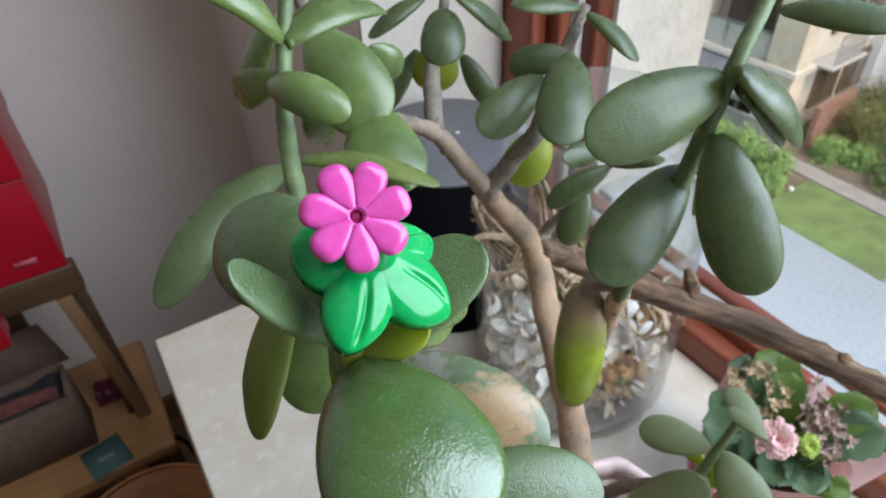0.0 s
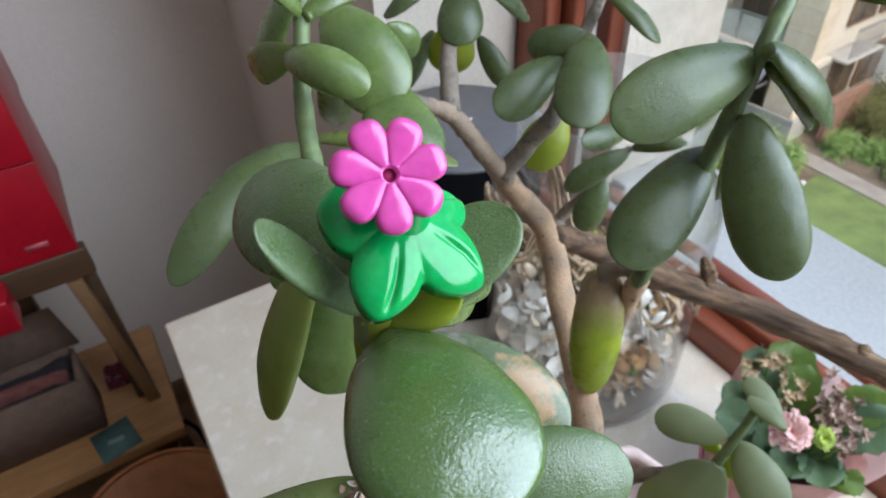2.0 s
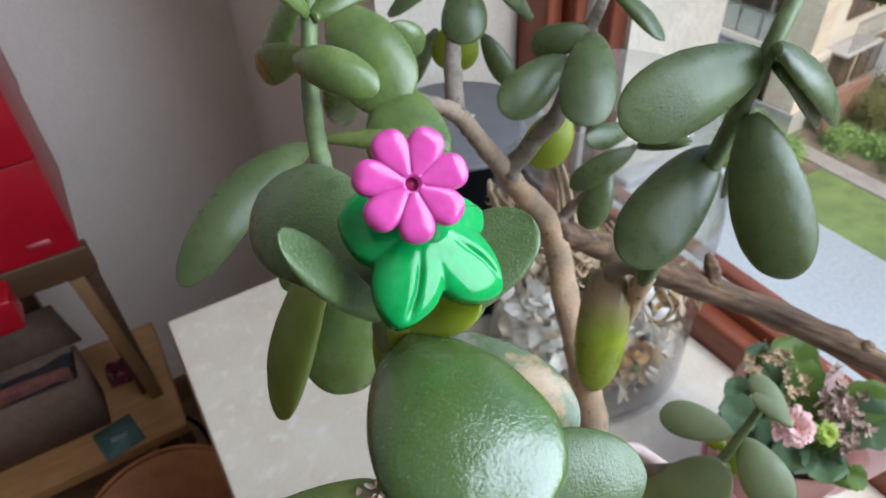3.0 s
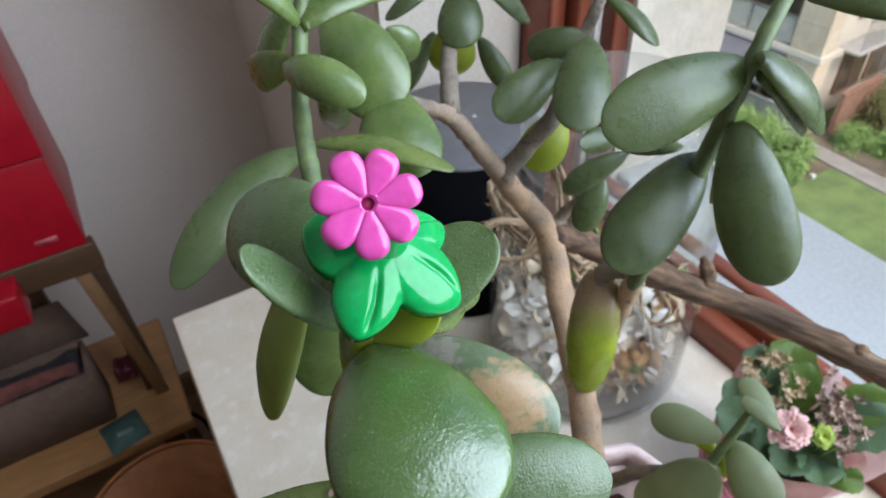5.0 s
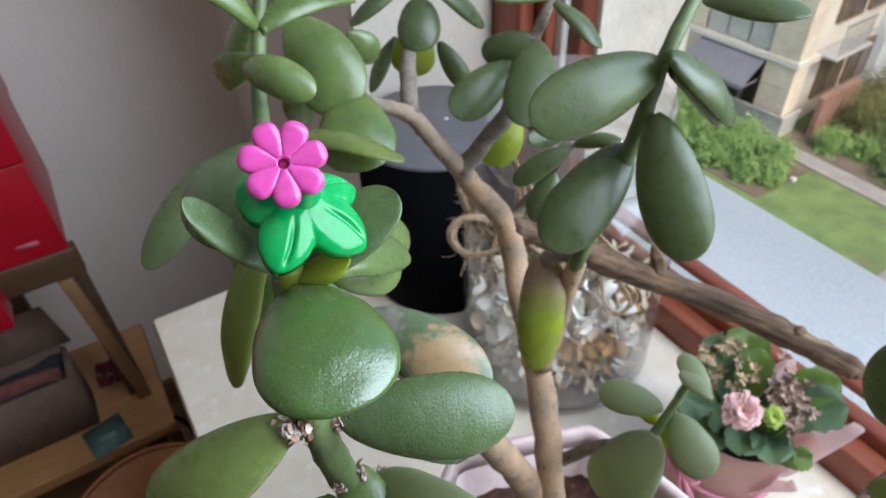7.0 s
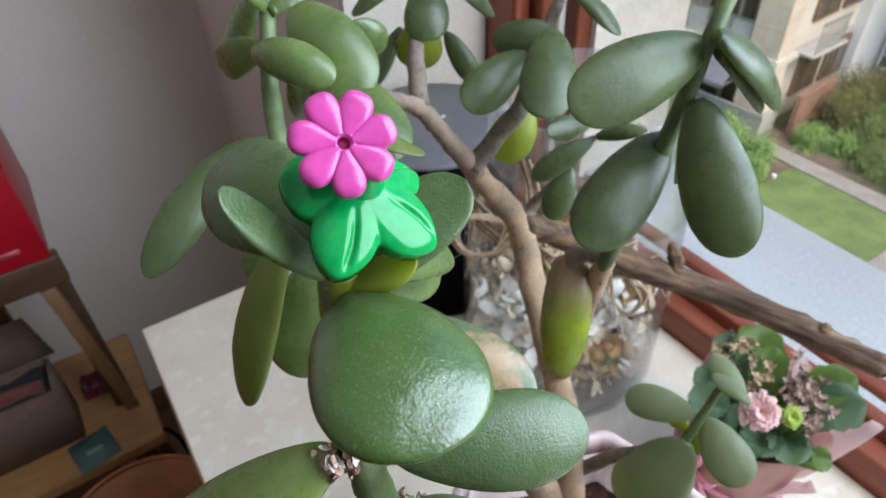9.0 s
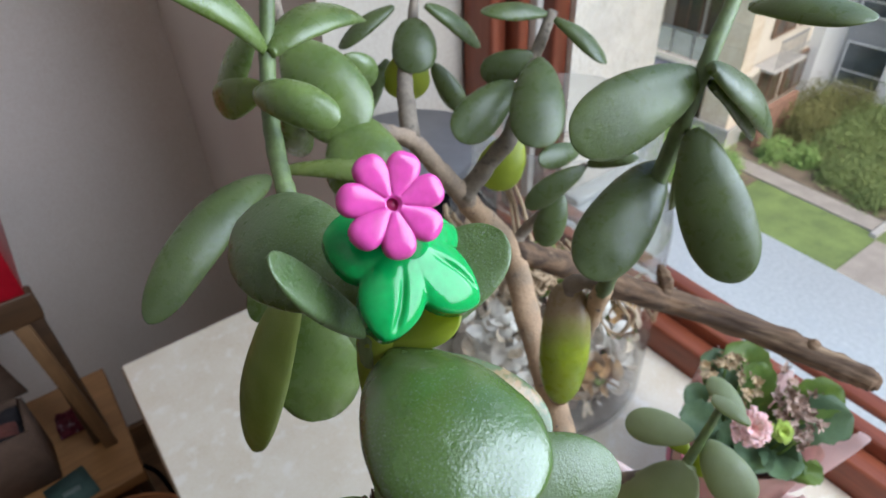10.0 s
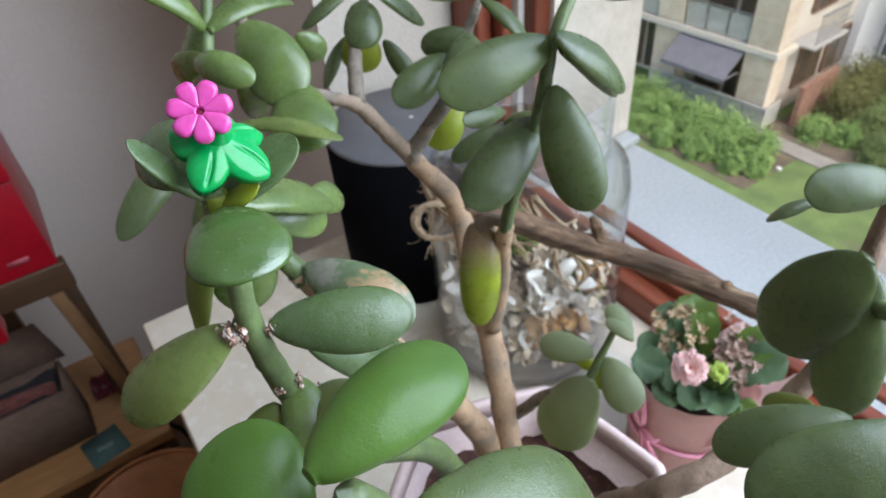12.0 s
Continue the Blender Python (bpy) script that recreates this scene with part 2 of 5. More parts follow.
teal_print = material("pale_teal_print", (0.22, 0.30, 0.29), 0.7, 0, 60, 0.2, 0.0)
dark_cloth = material("dark_cloth", (0.03, 0.026, 0.03), 0.9, 0, 60, 0.4, 0.3, 400)
rose_cloth = material("rose_cloth", (0.22, 0.075, 0.06), 0.9, 0, 60, 0.4, 0.3, 400)
wine_cloth = spots(material("wine_red_cloth", (0.19, 0.025, 0.05), 0.9, 0, 60, 0.5, 0.3, 400), (0.30, 0.22, 0.26), 45, 0.58, 0.64)
terracotta = material("red_brown_plastic", (0.46, 0.18, 0.066), 0.6, 0, 30, 0.25, 0.15, 250)
black_shell = material("matt_black_plastic", (0.003, 0.003, 0.004), 0.8, 0, 60, 0.3, 0.1, 900, None, 0.05)
grey_top = material("grey_speaker_top", (0.145, 0.145, 0.155), 0.5, 0, 60, 0.12, 0.08, 1500)
pot_ceramic = material("pale_pink_glaze", (0.68, 0.53, 0.50), 0.28, 0, 20, 0.08, 0.03, 200)
soil_dark = spots(material("dark_soil", (0.085, 0.034, 0.024), 0.9, 0, 120, 0.5, 1.0, 260, (0.034, 0.013, 0.009)), (0.15, 0.065, 0.045), 160, 0.6, 0.7)
jar_soil = spots(material("grey_jar_soil", (0.15, 0.115, 0.09), 0.95, 0, 120, 0.5, 1.0, 260, (0.075, 0.055, 0.043)), (0.36, 0.31, 0.26), 190, 0.63, 0.70)
shell_white = material("white_shell", (0.90, 0.86, 0.78), 0.8, 0, 160, 0.25, 0.2, 500, vary=0.12)
dried_orange = material("dried_orange_petal", (0.62, 0.36, 0.14), 0.8, 0, 150, 0.4, 0.3, 500, vary=0.3)
dried_brown = material("dried_brown_petal", (0.52, 0.39, 0.27), 0.85, 0, 150, 0.4, 0.3, 500, vary=0.3)
petal_dry = material("pale_dried_petal", (0.80, 0.65, 0.47), 0.8, 0, 120, 0.35, 0.2, 500, vary=0.15)
moss = material("jar_moss", (0.20, 0.29, 0.05), 0.9, 0, 150, 0.4, 0.5, 500)
twine_mat = spots(material("jute_twine", (0.46, 0.335, 0.21), 0.9, 0, 300, 0.35, 0.6, 1500), (0.26, 0.175, 0.10), 900, 0.55, 0.65)
wrap_paper = let_through(material("pink_wrapping_paper", (0.82, 0.57, 0.51), 0.4, 0, 40, 0.12, 0.1, 200), (0.95, 0.62, 0.58), 0.35)
wrap_edge = let_through(material("pale_pink_paper", (0.92, 0.79, 0.78), 0.55, 0, 40, 0.1, 0.1, 200), (0.95, 0.72, 0.70), 0.35)
ribbon_mat = material("pink_ribbon", (0.68, 0.25, 0.34), 0.35, 0, 60, 0.2, 0.05, 300)
kal_leaf = let_through(material("kalanchoe_leaf", (0.175, 0.26, 0.155), 0.45, 0, 80, 0.35, 0.25, 500, (0.135, 0.22, 0.135), 0.5, 0.0, vary=0.25), (0.30, 0.50, 0.10), 0.2)
kal_light = let_through(material("kalanchoe_leaf_light", (0.19, 0.285, 0.07), 0.42, 0, 80, 0.35, 0.25, 500, (0.13, 0.21, 0.06)), (0.42, 0.62, 0.08), 0.25)
petal_pink = spots(material("pale_pink_petal", (0.80, 0.44, 0.41), 0.6, 0, 300, 0.2, 0.1, 900, (0.80, 0.58, 0.54), 0.4, 0.1), (0.62, 0.24, 0.22), 380, 0.6, 0.72)
bud_lime = material("lime_bud", (0.42, 0.56, 0.09), 0.6, 0, 300, 0.3, 0.1, 900)
faded_petal = material("faded_flower", (0.56, 0.42, 0.35), 0.85, 0, 300, 0.4, 0.3, 900, (0.33, 0.22, 0.17), vary=0.25)
faded_tan = material("faded_tan_flower", (0.60, 0.47, 0.30), 0.85, 0, 300, 0.4, 0.3, 900, (0.36, 0.26, 0.15), vary=0.25)
grass_mat = spots(material("lawn", (0.19, 0.265, 0.085), 0.95, 0, 1.6, 0.3, 0.9, 16, (0.13, 0.185, 0.065)), (0.19, 0.16, 0.10), 0.35, 0.6, 0.75)
earth_mat = material("bare_earth", (0.21, 0.165, 0.115), 0.95, 0, 1.5, 0.3, 0.6, 14)
path_mat = material("concrete_path", (0.36, 0.33, 0.29), 0.9, 0, 2, 0.2, 0.3, 20)
bush_light = material("light_shrub_leaf", (0.30, 0.45, 0.14), 0.7, 0, 3, 0.4, 0.0, 30, (0.19, 0.31, 0.085))
bush_dark = material("hedge_leaf", (0.22, 0.285, 0.095), 0.75, 0, 1.5, 0.45, 0.0, 30, (0.15, 0.205, 0.068))
bush_tan = material("olive_hedge_leaf", (0.215, 0.215, 0.075), 0.75, 0, 1.5, 0.45, 0.0, 30, (0.15, 0.155, 0.055))
twig_brown = material("shrub_twig", (0.11, 0.08, 0.055), 0.9, 0, 6, 0.3, 0.0)
render_cream = material("cream_facade", (0.72, 0.66, 0.56), 0.9, 0, 0.6, 0.14, 0.3, 14)
stone_sand = material("sandstone_panel", (0.68, 0.60, 0.49), 0.85, 0, 2.5, 0.25, 0.3, 14, (0.60, 0.50, 0.38), vary=0.12)
render_grey = material("grey_facade", (0.42, 0.43, 0.44), 0.9, 0, 0.8, 0.15, 0.2, 14)
render_white = material("white_facade", (0.82, 0.83, 0.82), 0.9, 0, 0.6, 0.08, 0.2, 14)
# blue-grey of the sky's reflection, painted into the wing's windows
pane_sky_paint = material("window_painted_grey_with_sky", (0.24, 0.275, 0.285), 0.12, 0, 1.2, 0.4, 0.0, 8, (0.15, 0.17, 0.18))
brick_red = material("red_brick_wall", (0.36, 0.20, 0.14), 0.9, 0, 4, 0.3, 0.4, 20)
concrete = material("balcony_concrete", (0.50, 0.49, 0.46), 0.9, 0, 1.5, 0.2, 0.2, 14)
awning_cloth = material("grey_awning_cloth", (0.20, 0.195, 0.215), 0.85, 0, 3, 0.15, 0.1, 30)
milky_pane = material("milky_balcony_glass", (0.60, 0.62, 0.58), 0.25, 0, 2, 0.15, 0.0, 14)
milky_pane.node_tree.nodes["Principled BSDF"].inputs["Alpha"].default_value = 0.5
rail_metal = material("grey_rail_metal", (0.33, 0.34, 0.35), 0.45, 0.4, 10, 0.2, 0.0)
window_wood = material("brown_window_frame", (0.25, 0.15, 0.10), 0.5, 0, 6, 0.25, 0.0)
# dimness of the unlit rooms, put into the colour
room_shade = material("painted_dim_room", (0.13, 0.115, 0.10), 0.6, 0, 0.7, 0.5, 0.0, 8, (0.27, 0.17, 0.10))


def glass(name, color=(0.95, 0.97, 0.97), rough=0.02, ior=1.45):
    m = bpy.data.materials.new(name)
    m.use_nodes = True
    b = m.node_tree.nodes["Principled BSDF"]
    b.inputs["Base Color"].default_value = (*color, 1)
    b.inputs["Roughness"].default_value, b.inputs["IOR"].default_value = rough, ior
    b.inputs["Transmission Weight"].default_value = 1.0
    return m



def thin_glass(name, tint, rough=0.01, dust=0.015):
    """Thin clear glass under a film of dust that also paints in pale haze: lets light straight through and mirrors more
    at a slant.
    """
    m = bpy.data.materials.new(name)
    m.use_nodes = True
    n, l = m.node_tree.nodes, m.node_tree.links
    clear, gloss, mix = n.new("ShaderNodeBsdfTransparent"), n.new("ShaderNodeBsdfGlossy"), n.new("ShaderNodeMixShader")
    slant, steep, span = n.new("ShaderNodeLayerWeight"), n.new("ShaderNodeMath"), n.new("ShaderNodeMapRange")
    clear.inputs["Color"].default_value = (*tint, 1)
    gloss.inputs["Roughness"].default_value = rough
    steep.operation = "POWER"
    steep.inputs[1].default_value = 2.8
    span.inputs["To Min"].default_value, span.inputs["To Max"].default_value = 0.02, 0.65
    l.new(slant.outputs["Facing"], steep.inputs[0])
    l.new(steep.outputs["Value"], span.inputs["Value"])
    l.new(span.outputs["Result"], mix.inputs["Fac"])
    l.new(clear.outputs["BSDF"], mix.inputs[1])
    l.new(gloss.outputs["BSDF"], mix.inputs[2])
    # pale diffuse share: dust, and the haze over the jar's contents
    film, hazed = n.new("ShaderNodeBsdfDiffuse"), n.new("ShaderNodeMixShader")
    film.inputs["Color"].default_value = (0.80, 0.79, 0.76, 1)
    hazed.inputs["Fac"].default_value = dust
    l.new(mix.outputs["Shader"], hazed.inputs[1])
    l.new(film.outputs["BSDF"], hazed.inputs[2])
    l.new(hazed.outputs["Shader"], n["Material Output"].inputs["Surface"])
    return m


jar_glass = thin_glass("clear_jar_glass", (0.98, 0.985, 0.98))
# higher dust share here paints the pale highlights of the neck rings
neck_glass = thin_glass("thick_neck_glass", (0.95, 0.96, 0.955), 0.03, 0.10)
pane_glass = glass("window_glass", (0.75, 0.80, 0.82), 0.05)


# ---- building blocks ----
def mesh_of(bm, name, mat, smooth):
    me = bpy.data.meshes.new(name)
    bm.normal_update()
    bm.to_mesh(me)
    bm.free()
    me.materials.append(mat)
    if smooth:
        me.shade_smooth()
    return me


def part(name, bm, mat, parent=None, label="", smooth=True):
    ob = new(name, mesh_of(bm, name, mat, smooth))
    if parent:
        ob.parent = parent
        ob.matrix_parent_inverse = parent.matrix_world.inverted()
    return tagged(ob, label)


def thing(name, place, label, category, group="", kind=""):
    ob = new(name)
    ob.matrix_world = place if isinstance(place, Matrix) else Matrix.Translation(place)
    ob.empty_display_size = 0.02
    bpy.context.view_layer.update()
    return tagged(ob, label, category, group, kind)


def block(x0, x1, y0, y1, z0, z1, bevel=0.0, segs=2):
    bm = bmesh.new()
    bmesh.ops.create_cube(bm, size=1.0, matrix=Matrix.LocRotScale(((x0 + x1) / 2, (y0 + y1) / 2, (z0 + z1) / 2), None, (x1 - x0, y1 - y0, z1 - z0)))
    if bevel:
        bmesh.ops.bevel(bm, geom=bm.edges[:], offset=bevel, segments=segs, affect="EDGES", profile=0.6)
    return bm


def lathe(profile, segs=64, wave=0.0, waves=0):
    """Turns a profile of (radius, height) about the z axis."""
    bm = bmesh.new()
    rings = []
    for r, z in profile:
        rings.append([bm.verts.new((r * (1 + wave * math.sin(waves * 2 * math.pi * k / segs)) * math.cos(2 * math.pi * k / segs),
                                    r * (1 + wave * math.sin(waves * 2 * math.pi * k / segs)) * math.sin(2 * math.pi * k / segs), z)) for k in range(segs)])
    for a, b in zip(rings, rings[1:]):
        for k in range(segs):
            bm.faces.new((a[k], a[(k + 1) % segs], b[(k + 1) % segs], b[k]))
    closed = profile[0] == profile[-1]
    if profile[0][0] > 1e-5 and not closed:
        bm.faces.new(rings[0][::-1])
    if profile[-1][0] > 1e-5 and not closed:
        bm.faces.new(rings[-1])
    bmesh.ops.remove_doubles(bm, verts=bm.verts[:], dist=1e-6)
    return bm


def spline(points, n):
    """A smooth line through points, n steps between each two."""
    p = [Vector(q) for q in points]
    p = [p[0] * 2 - p[1], *p, p[-1] * 2 - p[-2]]
    line = []
    for i in range(1, len(p) - 2):
        for k in range(n):
            t = k / n
            a, b, c, d = p[i - 1:i + 3]
            line.append(0.5 * (2 * b + (c - a) * t + (2 * a - 5 * b + 4 * c - d) * t * t + (3 * b - a - 3 * c + d) * t ** 3))
    line.append(p[-2])
    return line


def tube(points, radii, segs=12, steps=8, rough=0.08, rings=0.0, seed=0.0, bm=None, ridges=0.0):
    """A round, slightly uneven rod along a smooth line; radii are spread along it."""
    line = spline(points, steps)
    bm = bm or bmesh.new()
    n = len(line)
    side = None
    loops = []
    for i, p in enumerate(line):
        way = (line[min(i + 1, n - 1)] - line[max(i - 1, 0)]).normalized()
        side = (way.orthogonal() if side is None else side - way * side.dot(way)).normalized()
        up = way.cross(side)
        f = i / (n - 1) * (len(radii) - 1)
        j = min(int(f), len(radii) - 2)
        r = radii[j] * (1 - f + j) + radii[j + 1] * (f - j)
        ring = []
        for k in range(segs):
            a = 2 * math.pi * k / segs
            d = math.cos(a) * side + math.sin(a) * up
            q = p + d * r
            wob = 1 + rough * noise.noise(q * (0.6 / max(r, 1e-4)) + Vector((seed, 0, 0))) + rings * (1 if i % 5 == 0 else 0)
            wob += ridges * (noise.noise(Vector((2.2 * math.cos(a), 2.2 * math.sin(a), 0.05 * i + seed))) + 0.5 * noise.noise(Vector((5 * math.cos(a), 5 * math.sin(a), 0.09 * i - seed))))
            ring.append(bm.verts.new(p + d * r * wob))
        loops.append(ring)
    for a, b in zip(loops, loops[1:]):
        for k in range(segs):
            bm.faces.new((a[k], a[(k + 1) % segs], b[(k + 1) % segs], b[k]))
    bm.faces.new(loops[0][::-1])
    bm.faces.new(loops[-1])
    return bm


# ---- structure: window niche with a deep marble sill, walls, floor, ceiling ----
SILL = 0.851


def setting(name, bm, mat, label, category, smooth=False):
    return tagged(part(name, bm, mat, None, "", smooth), label, category, "", "structure")


setting("floor", block(-3.2, 0.30, -2.6, 1.30, -0.12, 0.0), floor_wood, "brown wooden floor in the shade of the room", "floor")
setting("wall_pier", block(0.262, 0.66, 0.60, 1.40, 0.0, 2.9), wall_paint, "plain grey-beige wall beside the window", "wall")
setting("wall_side", block(-3.3, 0.262, 1.26, 1.40, 0.0, 2.9), wall_paint, "plain grey-beige side wall of the room", "wall")
setting("wall_parapet", block(0.262, 0.64, -1.6, 0.60, 0.0, 0.818), wall_paint, "wall under the window", "wall")
setting("wall_lintel", block(0.262, 0.66, -1.6, 0.60, 2.72, 2.9), wall_paint, "wall over the window", "wall")
setting("wall_beyond_window", block(0.262, 0.66, -2.6, -1.6, 0.0, 2.9), room_paint, "plain wall past the window", "wall")
setting("wall_back", block(-3.3, -3.2, -2.6, 1.26, 0.0, 2.9), room_paint, "plain wall across the room", "wall")
setting("wall_far", block(-3.3, 0.66, -2.7, -2.6, 0.0, 2.9), room_paint, "plain wall at the end of the room", "wall")
setting("ceiling", block(-3.3, 0.66, -2.7, 1.40, 2.9, 3.0), ceiling_paint, "plain white ceiling", "ceiling")
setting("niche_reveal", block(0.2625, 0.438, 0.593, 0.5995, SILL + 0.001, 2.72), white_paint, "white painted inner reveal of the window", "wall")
setting("outer_reveal", block(0.512, 0.664, 0.488, 0.598, 0.875, 2.72), stucco, "white rough-plastered outer reveal of the window", "wall")
setting("outer_reveal_south", block(0.512, 0.664, -1.6, -1.49, 0.875, 2.72), stucco, "white rough-plastered outer reveal of the window", "wall")
house_front = setting("house_front", block(0.665, 0.70, -9, 9, -11, 0.80), stucco, "plastered outer wall of the house under the window", "wall")

sill = thing("window_sill", (0.2, -0.5, SILL - 0.03), "deep beige speckled marble window sill board", "window sill", "", "structure")
part("slab", block(-0.031, 0.4375, -1.6, 0.5985, SILL - 0.030, SILL, 0.0025), marble, sill)
part("slab_edge", block(-0.0325, -0.0315, -1.598, 0.597, SILL - 0.028, SILL - 0.003), marble_edge, sill, "raw yellowish front edge of the slab")

win = thing("window_1", (0.47, -0.5, SILL), "red-brown wooden window frame standing open", "window", "", "structure")
part("bottom_rail", block(0.4375, 0.462, -1.6, 0.597, SILL - 0.01, 0.884, 0.004), frame_wood, win)
part("bottom_step", block(0.4615, 0.478, -1.6, 0.597, SILL - 0.01, 0.898, 0.003), frame_wood, win)
part("drip_rail", block(0.4785, 0.492, -1.6, 0.597, SILL - 0.01, 0.8935, 0.002), white_metal, win, "white metal drip rail")
part("outer_rail", block(0.4925, 0.5115, -1.6, 0.597, SILL - 0.01, 0.899, 0.004), frame_wood, win)
part("jamb", block(0.4385, 0.462, 0.541, 0.5925, 0.8845, 2.71, 0.005), jamb_wood, win)
part("jamb_step", block(0.4625, 0.478, 0.522, 0.5925, 0.8985, 2.71, 0.004), jamb_wood, win)
part("jamb_seal", block(0.4785, 0.488, 0.512, 0.5925, 0.896, 2.71, 0.002), seal_white, win, "white rubber seal strip")
part("jamb_outer", block(0.4885, 0.5115, 0.494, 0.5925, 0.900, 2.71, 0.004), jamb_wood, win)
part("jamb", block(0.4385, 0.5115, -1.597, -1.50, 0.900, 2.71, 0.005), jamb_wood, win)
part("head_rail", block(0.4385, 0.5115, -1.6, 0.597, 2.711, 2.719), frame_wood, win)

setting("outer_sill", block(0.512, 0.657, -1.488, 0.486, 0.882, 0.890, 0.002), white_metal, "pale painted sheet-metal outer sill, weathered", "window sill")
tagged(part("sill_end_cap", block(0.52, 0.664, 0.462, 0.487, 0.8905, 0.9015, 0.003), white_metal), "white plastic end cap on the outer sill", "end cap", "", "structure")

# ---- the jade plant ----
POT = Vector((0.130, 0.080, SILL))
plant = thing("jade_plant", (0.130, 0.080, 1.0), "old branching jade plant with thick green leaves", "plant")


def branch(name, points, radii, mat, seed=0.0, rings=0.04, rough=0.16, label="", segs=14, ridges=0.05):
    return part(name, tube(points, radii, segs, 8, rough, rings, seed, None, ridges), mat, plant, label)


trunk = branch("trunk", [(0.140, 0.100, 0.985), (0.1445, 0.113, 1.04), (0.1562, 0.1432, 1.0915), (0.1722, 0.1855, 1.122), (0.1825, 0.2141, 1.1469), (0.1640, 0.2270, 1.1810), (0.1590, 0.2290, 1.1905)],
               [0.0092, 0.0080, 0.0075, 0.0070, 0.0070, 0.0056, 0.0050], bark, 1.0, 0.07, 0.2)
branch("branch", [(0.1650, 0.2265, 1.1795), (0.1605, 0.2282, 1.188), (0.1480, 0.2318, 1.2070), (0.1360, 0.2352, 1.2255), (0.122, 0.238, 1.2345)], [0.0052, 0.0053, 0.0047, 0.0044, 0.0034], bark_mid, 1.5, 0.06, 0.2)
branch("branch", [(0.1355, 0.2354, 1.226), (0.151, 0.2615, 1.243), (0.1690, 0.2810, 1.2560), (0.180, 0.292, 1.272)], [0.0048, 0.0040, 0.0030, 0.0024], bark_grey, 2.0)
branch("branch", [(0.1612, 0.2280, 1.187), (0.1745, 0.222, 1.206), (0.1840, 0.2182, 1.2190), (0.1985, 0.226, 1.236), (0.2106, 0.2312, 1.2499), (0.2245, 0.2354, 1.2668)], [0.0055, 0.0045, 0.0046, 0.0035, 0.0032, 0.0026], bark_grey, 3.0)
branch("twig", [(0.1825, 0.2141, 1.1470), (0.1930, 0.214, 1.157), (0.2000, 0.2000, 1.182), (0.1960, 0.186, 1.205), (0.1880, 0.1720, 1.2210)], [0.0036, 0.0032, 0.0022, 0.0020, 0.0016], bark_grey, 4.0)
branch("branch", [(0.1235, 0.2378, 1.2335), (0.102, 0.241, 1.249), (0.0853, 0.2394, 1.287), (0.083, 0.243, 1.310)], [0.0035, 0.0034, 0.0030, 0.0024], bark_grey, 5.0)
branch("branch", [(0.1585, 0.146, 1.105), (0.1620, 0.142, 1.140), (0.1550, 0.130, 1.180), (0.1534, 0.1245, 1.1990)], [0.0055, 0.0051, 0.0045, 0.0040], bark, 6.5)
branch("branch", [(0.1540, 0.1270, 1.1900), (0.1530, 0.123, 1.2046), (0.1575, 0.1175, 1.235), (0.1646, 0.1148, 1.2637), (0.1661, 0.1105, 1.2913), (0.1840, 0.1160, 1.3120), (0.1950, 0.1200, 1.3230)],
       [0.0034, 0.0033, 0.0029, 0.0032, 0.0027, 0.0024, 0.0021], stem_green, 6.0)
branch("stalk", [(0.1545, 0.1265, 1.1975), (0.1530, 0.1310, 1.1990), (0.1490, 0.1370, 1.1950), (0.1470, 0.1375, 1.1880)], [0.0024, 0.0028, 0.0040, 0.0046], dried_stalk, 6.8)
branch("dead_branch", [(0.1780, 0.2150, 1.1500), (0.186, 0.212, 1.1465), (0.205, 0.203, 1.136), (0.243, 0.176, 1.112), (0.2806, 0.1394, 1.0955), (0.298, 0.098, 1.092), (0.3110, 0.0620, 1.0885), (0.3150, 0.0530, 1.0870)], [0.0034, 0.0062, 0.0076, 0.0082, 0.0078, 0.0078, 0.0070, 0.0040], bark_dead, 7.0, 0.0, 0.22, "dry grey-brown dead branch with a broken end", 44, 0.16)
branch("stem", [(0.0181, 0.0598, 1.2960), (0.0188, 0.0604, 1.3060), (0.0196, 0.0606, 1.3140)], [0.0030, 0.0033, 0.0030], leaf_lime, 10.5, 0.0, 0.05, "pale yellow-green young stem")
branch("stub", [(0.3010, 0.0880, 1.093), (0.3030, 0.0870, 1.0985), (0.3036, 0.0862, 1.1005)], [0.0050, 0.0036, 0.0018], bark_dead, 8.5, 0.0, 0.2)
branch("stub", [(0.2590, 0.1620, 1.100), (0.2625, 0.163, 1.112), (0.2610, 0.165, 1.121), (0.2590, 0.167, 1.127)], [0.0066, 0.0046, 0.0038, 0.0018], bark_dead, 8.0, 0.0, 0.35, "", 24, 0.25)
branch("branch", [(0.115, 0.100, 0.985), (0.130, 0.1145, 1.04), (0.100, 0.108, 1.125), (0.068, 0.108, 1.195), (0.046, 0.114, 1.237)],
       [0.0085, 0.0078, 0.0070, 0.0056, 0.0042], bark, 9.0)
branch("branch", [(0.048, 0.113, 1.233), (0.038, 0.122, 1.256), (0.037, 0.132, 1.268), (0.041, 0.150, 1.279), (0.0470, 0.1680, 1.2900), (0.0563, 0.1847, 1.3049), (0.066, 0.196, 1.326)],
       [0.0043, 0.0038, 0.0034, 0.0028, 0.0026, 0.0024, 0.0020], stem_green, 9.5)
